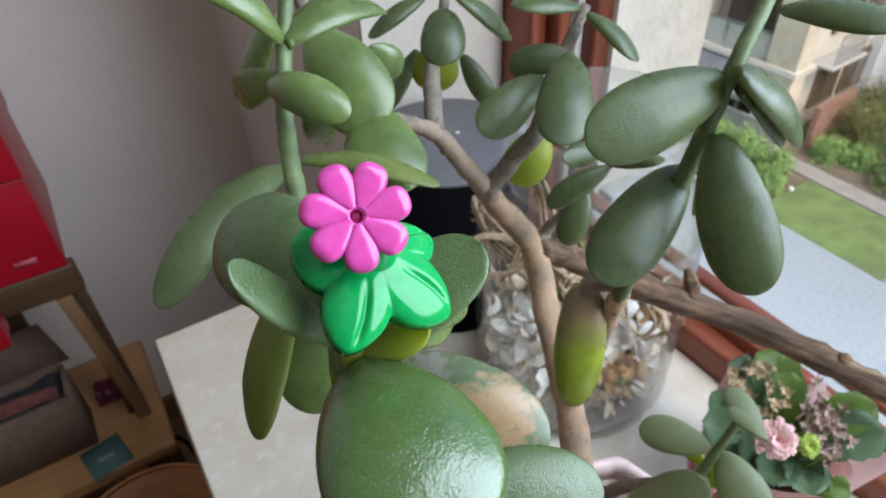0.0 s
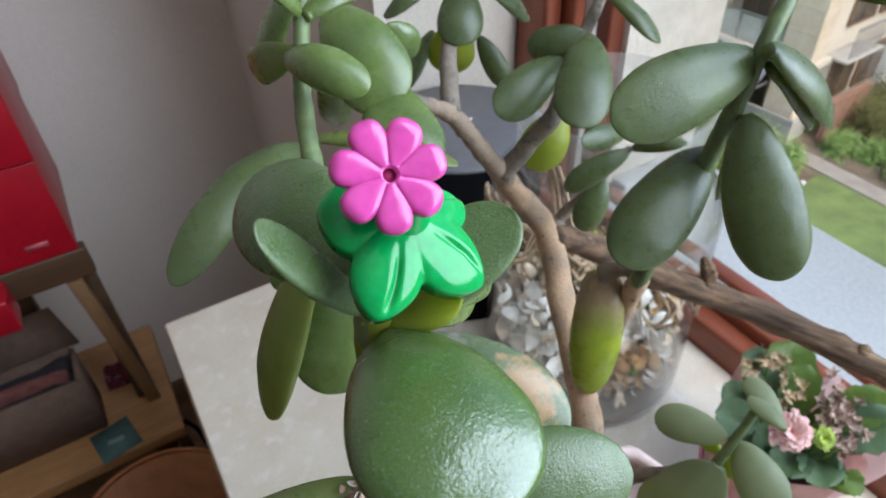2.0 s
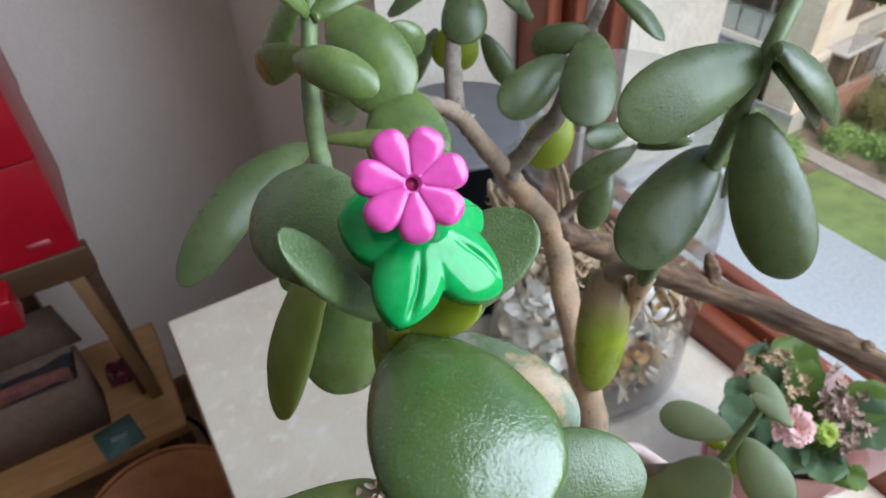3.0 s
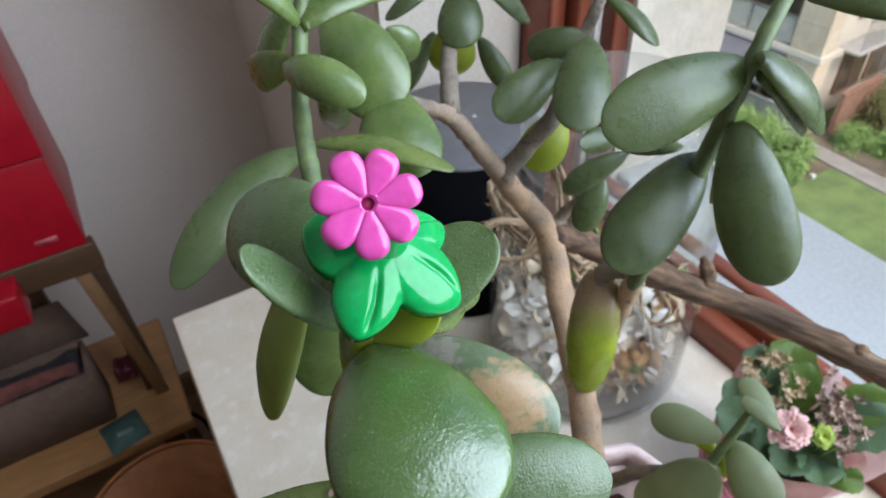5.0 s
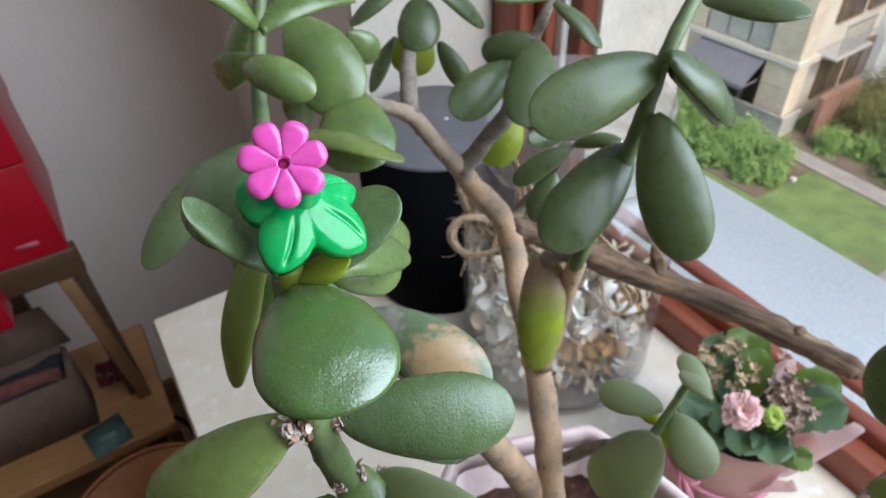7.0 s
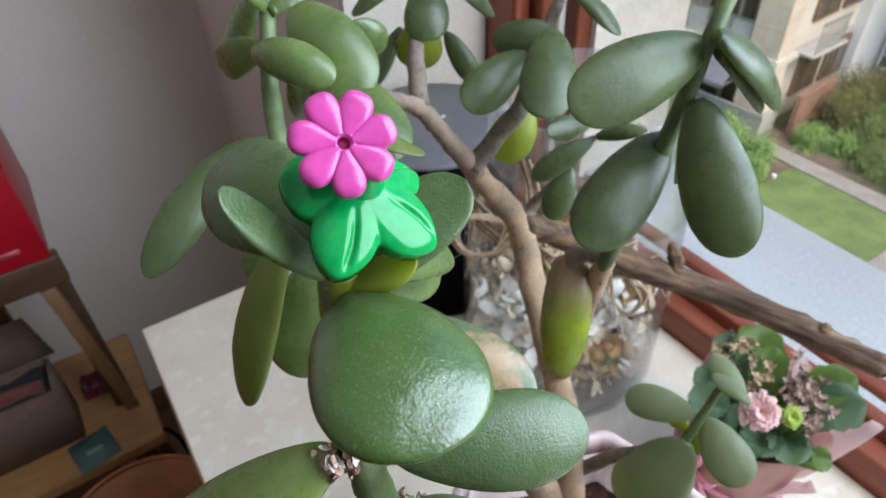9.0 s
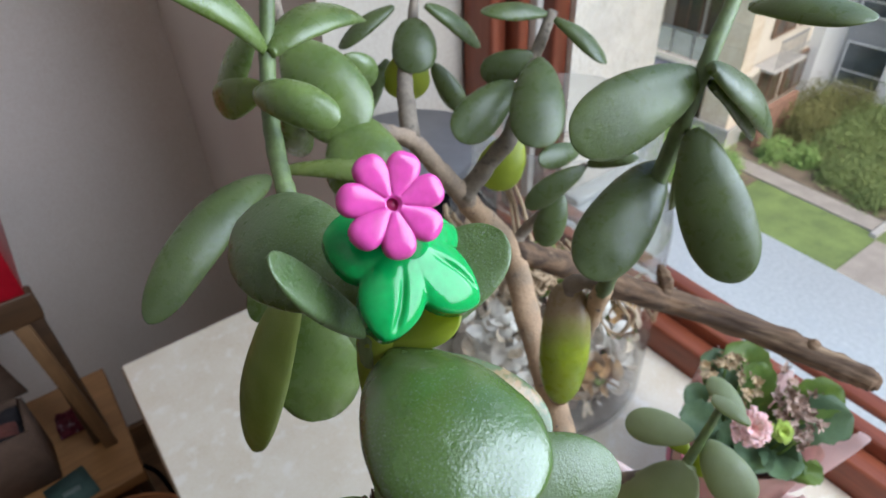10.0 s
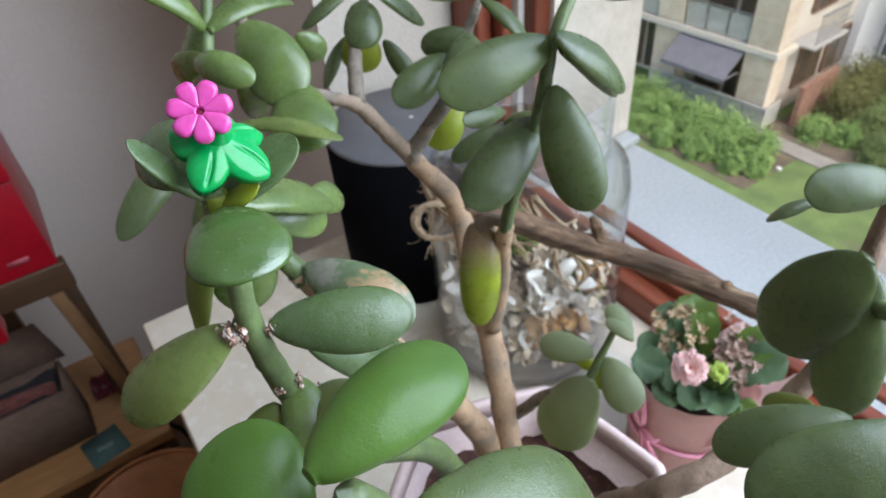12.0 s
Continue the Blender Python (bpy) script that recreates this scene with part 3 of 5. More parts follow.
branch("branch", [(0.105, 0.085, 0.985), (0.080, 0.080, 1.12), (0.047, 0.070, 1.175), (0.0255, 0.0635, 1.2200), (0.0195, 0.0615, 1.2475), (0.0165, 0.0580, 1.2730), (0.0180, 0.0598, 1.2950), (0.0188, 0.0605, 1.3120), (0.0205, 0.0610, 1.3165)],
       [0.0070, 0.0062, 0.0050, 0.0042, 0.0039, 0.0034, 0.0028, 0.0026, 0.0020], stem_green, 10.0)
branch("branch", [(0.150, 0.060, 0.985), (0.1420, 0.036, 1.07), (0.1420, 0.010, 1.125), (0.1680, -0.003, 1.1440), (0.2080, 0.000, 1.1400), (0.2335, -0.002, 1.1630), (0.2470, 0.003, 1.2000), (0.2530, 0.006, 1.2250), (0.262, 0.008, 1.255)],
       [0.0076, 0.0066, 0.0056, 0.0052, 0.0050, 0.0052, 0.0044, 0.0038, 0.0030], bark_brown, 11.0)
branch("branch", [(0.095, 0.050, 0.985), (0.065, 0.025, 1.12), (0.030, -0.004, 1.24), (0.0130, -0.0185, 1.3010), (0.0100, -0.0200, 1.3080)], [0.0065, 0.0055, 0.0040, 0.0030, 0.0022], stem_green, 14.0)
branch("twig", [(0.245, -0.002, 1.19), (0.215, -0.035, 1.215), (0.180, -0.050, 1.225), (0.158, -0.062, 1.238)], [0.0040, 0.0032, 0.0028, 0.0024], stem_green, 15.0)
branch("twig", [(0.1490, 0.1230, 1.045), (0.1580, 0.112, 1.062), (0.1600, 0.103, 1.080), (0.1630, 0.092, 1.095), (0.1721, 0.0780, 1.1132)], [0.0042, 0.0036, 0.0034, 0.0030, 0.0024], bark_grey, 12.0)
branch("twig", [(0.1715, 0.0782, 1.1120), (0.1790, 0.0780, 1.1270), (0.1890, 0.0790, 1.1410)], [0.0024, 0.0021, 0.0017], stem_green, 13.0)


def leaf(base, tip, width, face, thick, bend, mat, label="", cup_depth=0.20, blunt=0.32, droop=0.0):
    """One fleshy leaf: a short neck at its base, broadest past the middle, round at its tip, with a soft rim."""
    base, tip = Vector(base), Vector(tip)
    way = tip - base
    length = way.length
    way.normalize()
    up = Vector(face)
    up = (up - way * up.dot(way)).normalized()
    side = up.cross(way)
    bm = bmesh.new()
    n, m = 30, 28
    seed = Vector((base.x * 90, tip.y * 90, base.z * 70))
    lean = 0.12 * noise.noise(seed)
    power = 0.52 - 0.20 * blunt
    top = max((k / 200) ** power * (1 - (k / 200) ** 3) ** 0.5 for k in range(200))
    rings = []
    for i in range(n + 1):
        s = 0.5 - 0.5 * math.cos(math.pi * i / n)
        w = width * 0.5 * max(0.19 * (1 - s) ** 2, s ** power * max(1 - s ** 3, 0.0) ** 0.5 / top)
        t = thick * 0.5 * (0.5 + 0.5 * math.sin(math.pi * min(s * 1.06, 1))) * max(1 - s ** 6, 0.0) ** 0.5
        mid = base + way * length * s + up * length * (bend * 4 * s * (1 - s) - droop * s ** 3 * (1 - s) * 4) + side * width * lean * math.sin(math.pi * s)
        ring = []
        for k in range(m):
            a = 2 * math.pi * k / m
            c, d = math.cos(a), math.sin(a)
            x = math.copysign(abs(c) ** 0.85, c) * max(w, 0.0003)
            z = math.copysign(abs(d) ** 0.9, d) * max(t, 0.0003) * (1.15 if d > 0 else 0.85)
            cup = -cup_depth * (x / (width * 0.5)) ** 2 * width * 0.5
            q = mid + side * x + up * (z + cup)
            q += up * thick * (0.07 * noise.noise(q * 85 + seed) + 0.03 * noise.noise(q * 240 + seed)) + side * width * (0.014 * noise.noise(q * 60 - seed) + 0.006 * noise.noise(q * 190 - seed))
            ring.append(bm.verts.new(q))
        rings.append(ring)
    for a, b in zip(rings, rings[1:]):
        for k in range(m):
            bm.faces.new((a[k], a[(k + 1) % m], b[(k + 1) % m], b[k]))
    bm.faces.new(rings[0][::-1])
    bm.faces.new(rings[-1])
    return part("leaf", bm, mat, plant, label)


leaf((0.0188, 0.0610, 1.3122), (0.0070, 0.0612, 1.3322), 0.0064, (0.68, -0.61, 0.41), 0.0026, -0.04, leaf_fuzzy, "small cupped leaf under the toy", cup_depth=-0.14, blunt=0.4)
leaf((0.0193, 0.0597, 1.3112), (0.0280, 0.0525, 1.3166), 0.0060, (-0.30, -0.20, 0.93), 0.0030, -0.06, leaf_lime, "young yellow-green leaf under the toy", cup_depth=-0.1)
leaf((0.0193, 0.0597, 1.3107), (0.0408, 0.0592, 1.3210), 0.0125, (-0.42, -0.28, 0.86), 0.0034, -0.05, leaf_fuzzy, "cupped green leaf holding the toy", cup_depth=-0.1)
leaf((0.0212, 0.0659, 1.3151), (0.0124, 0.0929, 1.3165), 0.0190, (-0.52, -0.21, 0.83), 0.0051, 0.05, leaf_fuzzy)
leaf((0.0192, 0.0568, 1.3096), (0.0153, 0.0277, 1.3134), 0.0218, (0.05, -0.18, 0.98), 0.0090, 0.04, leaf_smooth, cup_depth=0.05, blunt=0.45)
leaf((0.0207, 0.0568, 1.2727), (0.0537, 0.0391, 1.2711), 0.0182, (-0.25, -0.55, 0.80), 0.0049, 0.05, leaf_fuzzy)
leaf((0.0126, 0.0600, 1.2750), (-0.0212, 0.0703, 1.2520), 0.0176, (-0.56, -0.56, 0.61), 0.0058, 0.10, leaf_bright)
leaf((0.0297, 0.0651, 1.2292), (0.0363, 0.0171, 1.2553), 0.0205, (-0.47, 0.37, 0.80), 0.0062, 0.05, leaf_pale)
leaf((0.0329, 0.0757, 1.2413), (0.0707, 0.0772, 1.1973), 0.0191, (0.44, -0.83, 0.35), 0.0052, 0.08, leaf_fuzzy)
leaf((0.0066, -0.0183, 1.3152), (0.0365, -0.0103, 1.3134), 0.0160, (0.07, -0.11, 0.99), 0.0060, 0.08, leaf_fresh)
leaf((0.2375, 0.0010, 1.2163), (0.2193, 0.0171, 1.1631), 0.0389, (-0.95, -0.02, 0.32), 0.0068, 0.05, leaf_grey)
leaf((0.2438, -0.0011, 1.2051), (0.2171, -0.0192, 1.1517), 0.0275, (-0.87, -0.14, 0.48), 0.0068, 0.05, leaf_grey)
leaf((0.2464, 0.0293, 1.2234), (0.2273, 0.0392, 1.2162), 0.0101, (-0.01, 0.58, 0.82), 0.0050, 0.05, leaf_grey)
leaf((0.2537, 0.0050, 1.2405), (0.2187, 0.0245, 1.2435), 0.0195, (-0.33, -0.69, 0.64), 0.0053, 0.05, leaf_grey)
leaf((0.1689, -0.0358, 1.2086), (0.1363, -0.0110, 1.1918), 0.0193, (-0.52, -0.12, 0.84), 0.0052, 0.05, leaf_grey)
leaf((0.1969, -0.0160, 1.1710), (0.1999, 0.0033, 1.1497), 0.0115, (-0.80, 0.50, 0.34), 0.0031, 0.05, leaf_olive)
leaf((0.1673, 0.1119, 1.2911), (0.1159, 0.1155, 1.2835), 0.0229, (-0.14, -0.78, 0.61), 0.0062, 0.05, leaf_grey)
leaf((0.1682, 0.1206, 1.2544), (0.1222, 0.1095, 1.2331), 0.0246, (-0.24, -0.54, 0.81), 0.0066, 0.05, leaf_grey)
leaf((0.1655, 0.1090, 1.2739), (0.1590, 0.0760, 1.2332), 0.0238, (-0.67, -0.52, 0.53), 0.0064, 0.05, leaf_grey)
leaf((0.1613, 0.1050, 1.2970), (0.1997, 0.1021, 1.2663), 0.0219, (0.49, -0.56, 0.67), 0.0060, 0.05, leaf_grey)
leaf((0.1680, 0.1073, 1.2890), (0.2094, 0.1153, 1.2587), 0.0231, (0.56, -0.54, 0.63), 0.0060, 0.05, leaf_grey)
leaf((0.1480, 0.1385, 1.1950), (0.1331, 0.1228, 1.1425), 0.0215, (-0.62, -0.69, 0.38), 0.0085, 0.04, leaf_half, "half-browned old leaf", blunt=1.5)
leaf((0.1701, 0.1024, 1.3139), (0.1682, 0.0686, 1.3193), 0.0153, (-0.07, 0.16, 0.98), 0.0048, 0.05, leaf_grey)
leaf((0.1721, 0.1156, 1.2614), (0.1875, 0.1232, 1.2269), 0.0172, (0.43, -0.90, -0.01), 0.0060, 0.05, leaf_grey)
leaf((0.1880, 0.1718, 1.2206), (0.1604, 0.1800, 1.2059), 0.0114, (-0.50, -0.65, 0.57), 0.0031, 0.05, leaf_grey)
leaf((0.1893, 0.1707, 1.2218), (0.1956, 0.1494, 1.2323), 0.0109, (-0.14, 0.40, 0.90), 0.0060, 0.05, leaf_grey)
leaf((0.1978, 0.1933, 1.1906), (0.1823, 0.1890, 1.1666), 0.0160, (-0.59, -0.63, 0.50), 0.0043, 0.05, leaf_grey)
leaf((0.2038, 0.1897, 1.2160), (0.1727, 0.1857, 1.2232), 0.0117, (0.22, -0.83, 0.50), 0.0032, 0.05, leaf_grey)
leaf((0.1682, 0.2765, 1.2650), (0.1540, 0.2583, 1.2467), 0.0228, (-0.24, -0.59, 0.77), 0.0068, 0.05, leaf_grey, blunt=1.0)
leaf((0.1674, 0.2803, 1.2484), (0.1601, 0.2811, 1.2223), 0.0249, (-0.53, -0.84, 0.12), 0.0067, 0.05, leaf_lime)
leaf((0.1797, 0.2786, 1.2382), (0.1925, 0.2681, 1.2101), 0.0130, (-0.38, -0.91, 0.17), 0.0035, 0.05, leaf_grey)
leaf((0.1624, 0.2968, 1.2388), (0.1367, 0.2813, 1.2189), 0.0160, (-0.68, 0.25, 0.69), 0.0060, 0.05, leaf_grey)
leaf((0.1716, 0.2700, 1.2725), (0.2015, 0.2649, 1.2471), 0.0176, (0.54, -0.44, 0.72), 0.0060, 0.05, leaf_grey)
leaf((0.1714, 0.3005, 1.2646), (0.1383, 0.3039, 1.2496), 0.0162, (-0.40, 0.11, 0.91), 0.0060, 0.05, leaf_grey)
leaf((0.2035, 0.2210, 1.2519), (0.1719, 0.1878, 1.2294), 0.0262, (-0.24, -0.38, 0.89), 0.0068, 0.05, leaf_grey)
leaf((0.1963, 0.2320, 1.2383), (0.1536, 0.2237, 1.2254), 0.0220, (-0.06, -0.74, 0.67), 0.0059, 0.05, leaf_grey)
leaf((0.2078, 0.2301, 1.2502), (0.1859, 0.2447, 1.2413), 0.0162, (-0.62, -0.70, 0.37), 0.0044, 0.05, leaf_grey)
leaf((0.1977, 0.2286, 1.2101), (0.1764, 0.2261, 1.1861), 0.0248, (-0.50, -0.69, 0.52), 0.0067, 0.05, leaf_lime, "yellow-green leaf lit from behind")
leaf((0.2159, 0.2253, 1.2671), (0.2267, 0.1992, 1.2502), 0.0147, (0.34, -0.40, 0.85), 0.0060, 0.05, leaf_grey)
leaf((0.2204, 0.2359, 1.2661), (0.1868, 0.2457, 1.2720), 0.0158, (0.13, -0.13, 0.98), 0.0060, 0.05, leaf_grey)
leaf((0.0474, 0.1749, 1.2993), (0.0587, 0.1470, 1.2975), 0.0125, (-0.42, -0.46, 0.78), 0.0060, 0.15, leaf_green, cup_depth=0.30, blunt=0.7)
leaf((0.0516, 0.1797, 1.2983), (0.0430, 0.2056, 1.2847), 0.0125, (-0.88, -0.46, 0.12), 0.0032, 0.06, leaf_bright, cup_depth=0.05, blunt=0.4)
leaf((0.0853, 0.2394, 1.2857), (0.0897, 0.2008, 1.2585), 0.0308, (-0.39, -0.56, 0.73), 0.0068, 0.05, leaf_green)
leaf((0.0652, 0.2152, 1.3026), (0.0525, 0.2357, 1.2692), 0.0184, (-0.92, 0.07, 0.39), 0.0060, 0.05, leaf_green)
leaf((0.0735, 0.2192, 1.2713), (0.0808, 0.2363, 1.2375), 0.0130, (-0.30, -0.90, 0.20), 0.0060, 0.05, leaf_green)
leaf((0.0938, 0.2119, 1.2616), (0.0828, 0.1731, 1.2467), 0.0313, (-0.22, -0.30, 0.93), 0.0068, 0.05, leaf_green)
leaf((0.1159, 0.2540, 1.2673), (0.1279, 0.2517, 1.2513), 0.0143, (-0.13, -0.99, 0.05), 0.0039, 0.05, leaf_green)
leaf((0.0576, 0.1993, 1.2569), (0.0920, 0.1583, 1.2556), 0.0140, (0.19, 0.12, 0.97), 0.0046, 0.08, leaf_bright, blunt=0.8)
leaf((0.0525, 0.1992, 1.2565), (-0.0038, 0.1649, 1.2455), 0.0165, (0.08, -0.36, 0.93), 0.0050, 0.16, leaf_grey, blunt=0.6)
leaf((0.0565, 0.1820, 1.3063), (0.0972, 0.2040, 1.3012), 0.0207, (0.10, 0.05, 0.99), 0.0060, 0.13, leaf_green)
leaf((0.0554, 0.1837, 1.3068), (0.0298, 0.1909, 1.3311), 0.0160, (0.62, -0.29, 0.73), 0.0060, 0.13, leaf_green)
leaf((0.0290, 0.1170, 1.2790), (0.0066, 0.1338, 1.2126), 0.0200, (-0.97, 0.02, 0.25), 0.0060, 0.05, leaf_olive)
leaf((0.0388, 0.1251, 1.2612), (0.0223, 0.1161, 1.2293), 0.0237, (-0.33, -0.85, 0.41), 0.0064, 0.05, leaf_green)
leaf((0.0396, 0.1218, 1.2748), (0.0268, 0.1370, 1.2637), 0.0129, (-0.83, -0.45, 0.34), 0.0035, 0.05, leaf_green)
leaf((0.0346, 0.1509, 1.2660), (0.0222, 0.1451, 1.2456), 0.0089, (-0.26, -0.87, 0.41), 0.0024, 0.05, leaf_green)
leaf((0.0334, 0.0851, 1.2856), (0.0537, 0.0890, 1.2730), 0.0124, (0.41, -0.81, 0.41), 0.0033, 0.05, leaf_green)
leaf((0.0250, 0.0690, 1.3030), (0.0562, 0.0993, 1.2755), 0.0200, (-0.25, -0.45, 0.85), 0.0060, 0.05, leaf_green)
leaf((0.0489, 0.1109, 1.2400), (0.0690, 0.0700, 1.2305), 0.0225, (-0.41, -0.39, 0.82), 0.0055, 0.05, leaf_scar, "leaf with a rust-brown scar")
leaf((0.1760, 0.0800, 1.1288), (0.1620, 0.1069, 1.1232), 0.0165, (-0.63, -0.17, 0.76), 0.0045, 0.05, leaf_pale)
leaf((0.1717, 0.0764, 1.1153), (0.1544, 0.0874, 1.0581), 0.0345, (-0.94, -0.26, 0.24), 0.0068, 0.05, leaf_pale)
leaf((0.1826, 0.0778, 1.1226), (0.1757, 0.0485, 1.1140), 0.0206, (-0.51, -0.13, 0.85), 0.0056, 0.05, leaf_pale)
leaf((0.1879, 0.0680, 1.1446), (0.1956, 0.0903, 1.1456), 0.0115, (-0.11, -0.01, 0.99), 0.0032, 0.05, leaf_pale)
leaf((0.1841, 0.0637, 1.1481), (0.1872, 0.0830, 1.1464), 0.0100, (0.16, 0.06, 0.99), 0.0030, 0.05, leaf_pale)
leaf((0.0159, 0.0614, 1.2377), (-0.0045, 0.0563, 1.2140), 0.0169, (-0.48, -0.68, 0.55), 0.0046, 0.05, leaf_olive)
leaf((0.0528, 0.1049, 1.2704), (0.0720, 0.1199, 1.2567), 0.0126, (0.73, -0.54, 0.42), 0.0034, 0.05, leaf_green)
leaf((0.003, -0.0163, 1.2981), (-0.0044, 0.0016, 1.3076), 0.02, (-0.25, -0.45, 0.85), 0.0055, 0.1, leaf_fresh)
leaf((0.018, -0.02, 1.29), (0.06, -0.026, 1.256), 0.025, (0.1, -0.35, 0.92), 0.006, 0.16, leaf_grey)
leaf((0.158, -0.064, 1.24), (0.107, -0.037, 1.226), 0.029, (-0.62, -0.45, 0.64), 0.0065, 0.06, leaf_grey)
leaf((0.1779, 0.0807, 1.1139), (0.1794, 0.094, 1.1119), 0.0085, (-0.5, -0.2, 0.8), 0.0028, 0.05, leaf_lime)
leaf((0.1788, 0.0796, 1.1143), (0.1799, 0.0699, 1.1071), 0.0095, (-0.5, -0.3, 0.8), 0.0028, 0.05, leaf_lime)
leaf((0.0235, 0.064, 1.242), (0.0215, 0.04, 1.226), 0.017, (-0.1, -0.75, 0.66), 0.005, 0.06, leaf_green)


# ---- toy flower perched in the leaves ----
toy = thing("toy_flower", look((0.0262, 0.0570, 1.3262), (0.0262 - 0.25, 0.0570 - 0.72, 1.3262 + 0.66)) @ pose(0, 0, 0, 180, 0, 0), "small glossy plastic toy flower, pink on green leaves", "toy")


def toy_leaves(lobes):
    """The moulded green base: pointed plump leaves in one piece, each with a curved groove, sweeping up to the stem."""
    bm = bmesh.new()
    turns, steps = 240, 34

    def inside(x, y):
        for angle, length, width, rise in lobes:
            c, d = math.cos(radians(angle)), math.sin(radians(angle))
            u, v = (x * c + y * d) / length, -x * d + y * c
            if 0 <= u < 1:
                k = (u - 0.5) / 0.5
                w = width * 0.5 * ((0.86 + 0.14 * u / 0.5) if u < 0.5 else max(1 - k * k, 0) ** 0.72)
                if abs(v) < w:
                    return True
        return False

    edge = []
    for k in range(turns):
        a = 2 * math.pi * k / turns
        r = 0.0150
        while r > 0.003 and not inside(r * math.cos(a), r * math.sin(a)):
            r -= 0.00006
        edge.append(r)
    edge = [sum(edge[(k + d) % turns] * w for d, w in ((-2, 1), (-1, 2), (0, 3), (1, 2), (2, 1))) / 9 for k in range(turns)]
    rings = []
    for i in range(steps + 1):
        f = 1 - (1 - i / steps) ** 1.35
        ring = []
        for k in range(turns):
            a = 2 * math.pi * k / turns
            r = max(edge[k] * f, 0.0001)
            x, y = r * math.cos(a), r * math.sin(a)
            z = 0.0021 * max(1 - f ** 2.8, 0) ** 0.6 + 0.0026 * math.exp(-(r / 0.0026) ** 2)
            lift, total = 0.0, 1e-6
            for angle, length, width, rise in lobes:
                c, d = math.cos(radians(angle)), math.sin(radians(angle))
                u, v = (x * c + y * d) / length, -x * d + y * c
                near = max(math.cos(a - radians(angle)), 0) ** 6
                lift += near * rise
                total += near
                if length > 0.0105 and 0.3 < u < 0.95:
                    deep = min((u - 0.3) * 4, 1) * min((0.95 - u) * 8, 1)
                    z -= 0.00075 * deep * math.exp(-((v - 0.0011 * math.sin(3.2 * (u - 0.25))) / 0.00042) ** 2)
            z += lift / total * (r / 0.011) ** 2
            ring.append(bm.verts.new((x, y, z)))
        rings.append(ring)
    rings.append([bm.verts.new((v.co.x * 0.985, v.co.y * 0.985, v.co.z - 0.0016)) for v in rings[-1]])
    rings.append([bm.verts.new((v.co.x * 0.30, v.co.y * 0.30, -0.0015)) for v in rings[-1]])
    for a, b in zip(rings, rings[1:]):
        for k in range(turns):
            bm.faces.new((a[k], b[k], b[(k + 1) % turns], a[(k + 1) % turns]))
    bm.faces.new(rings[0])
    bm.faces.new(rings[-1][::-1])
    return bm


def petal(angle, radius, width):
    """A chunky paddle-shaped petal: narrow at the eye, round at the end, with a bevelled rim, a thick side and a flat sloping face."""
    bm = bmesh.new()
    n, m = 22, 24
    rings = []
    for i in range(n + 1):
        s = 0.5 - 0.5 * math.cos(math.pi * i / n)
        x = 0.0010 + (radius - 0.0010) * s
        w = width * 0.5 * (0.26 + 0.74 * math.sin(0.5 * math.pi * min(s / 0.62, 1)) ** 1.1) * max(1 - max((s - 0.60) / 0.405, 0) ** 2.8, 0.0) ** 0.5
        h = 0.00135 * max(1 - max((s - 0.70) / 0.305, 0) ** 2.2, 0.0) ** 0.5 * (0.75 + 0.25 * s)
        ring = []
        for k in range(m):
            a = 2 * math.pi * k / m
            c, d = math.cos(a), math.sin(a)
            ring.append(bm.verts.new((x, math.copysign(abs(c) ** 0.62, c) * max(w, 0.00004), math.copysign(abs(d) ** 0.55, d) * max(h, 0.00004) + 0.0010 * s - 0.0005 * s * s + 0.0005 * (1 - s) ** 2)))
        rings.append(ring)
    for a, b in zip(rings, rings[1:]):
        for k in range(m):
            bm.faces.new((a[k], a[(k + 1) % m], b[(k + 1) % m], b[k]))
    bm.faces.new(rings[0][::-1])
    bm.faces.new(rings[-1])
    bmesh.ops.rotate(bm, verts=bm.verts[:], cent=(0, 0, 0), matrix=Matrix.Rotation(radians(angle), 3, "Z"))
    return bm


def toy_part(name, bm, mat, place, parent=toy, label=""):
    bmesh.ops.transform(bm, matrix=place, verts=bm.verts[:])
    return part(name, bm, mat, parent, label)


def toy_frame(centre, facing):
    z = Vector(facing).normalized()
    y = (Vector((0, 0, 1)) - z * z.z).normalized()
    return Matrix.Translation(centre) @ Matrix((y.cross(z), y, z)).transposed().to_4x4()


BASE = toy_frame((0.0235, 0.0595, 1.3262), (0.16, -0.43, 0.89))
HEAD = toy_frame((0.0222, 0.0581, 1.3345), (-0.16, -0.74, 0.65))
toy_part("foot", lathe([(0.0, -0.0060), (0.0034, -0.0060), (0.0040, -0.0030), (0.0036, 0.0010), (0.0030, 0.0030), (0.0022, 0.0048), (0.0018, 0.0070), (0.0, 0.0070)], 40), green_plastic, BASE)
toy_part("moulded_leaves", toy_leaves(((-147, 0.0125, 0.0088, -0.0016), (-72, 0.0130, 0.0102, -0.0018), (-14, 0.0114, 0.0076, -0.0020), (45, 0.0092, 0.0086, 0.0), (126, 0.0100, 0.0110, -0.0008))), green_plastic, BASE)
head = toy_part("flower_head", lathe([(0.0, -0.0012), (0.0020, -0.0012), (0.0023, 0.0004), (0.0013, 0.0014), (0.0009, 0.0014), (0.0008, 0.0002), (0.0, 0.0002)], 28), pink_plastic, HEAD)
for k in range(7):
    toy_part("petal", petal(108 + k * 360 / 7, 0.0067, 0.0042), pink_plastic, HEAD, head)
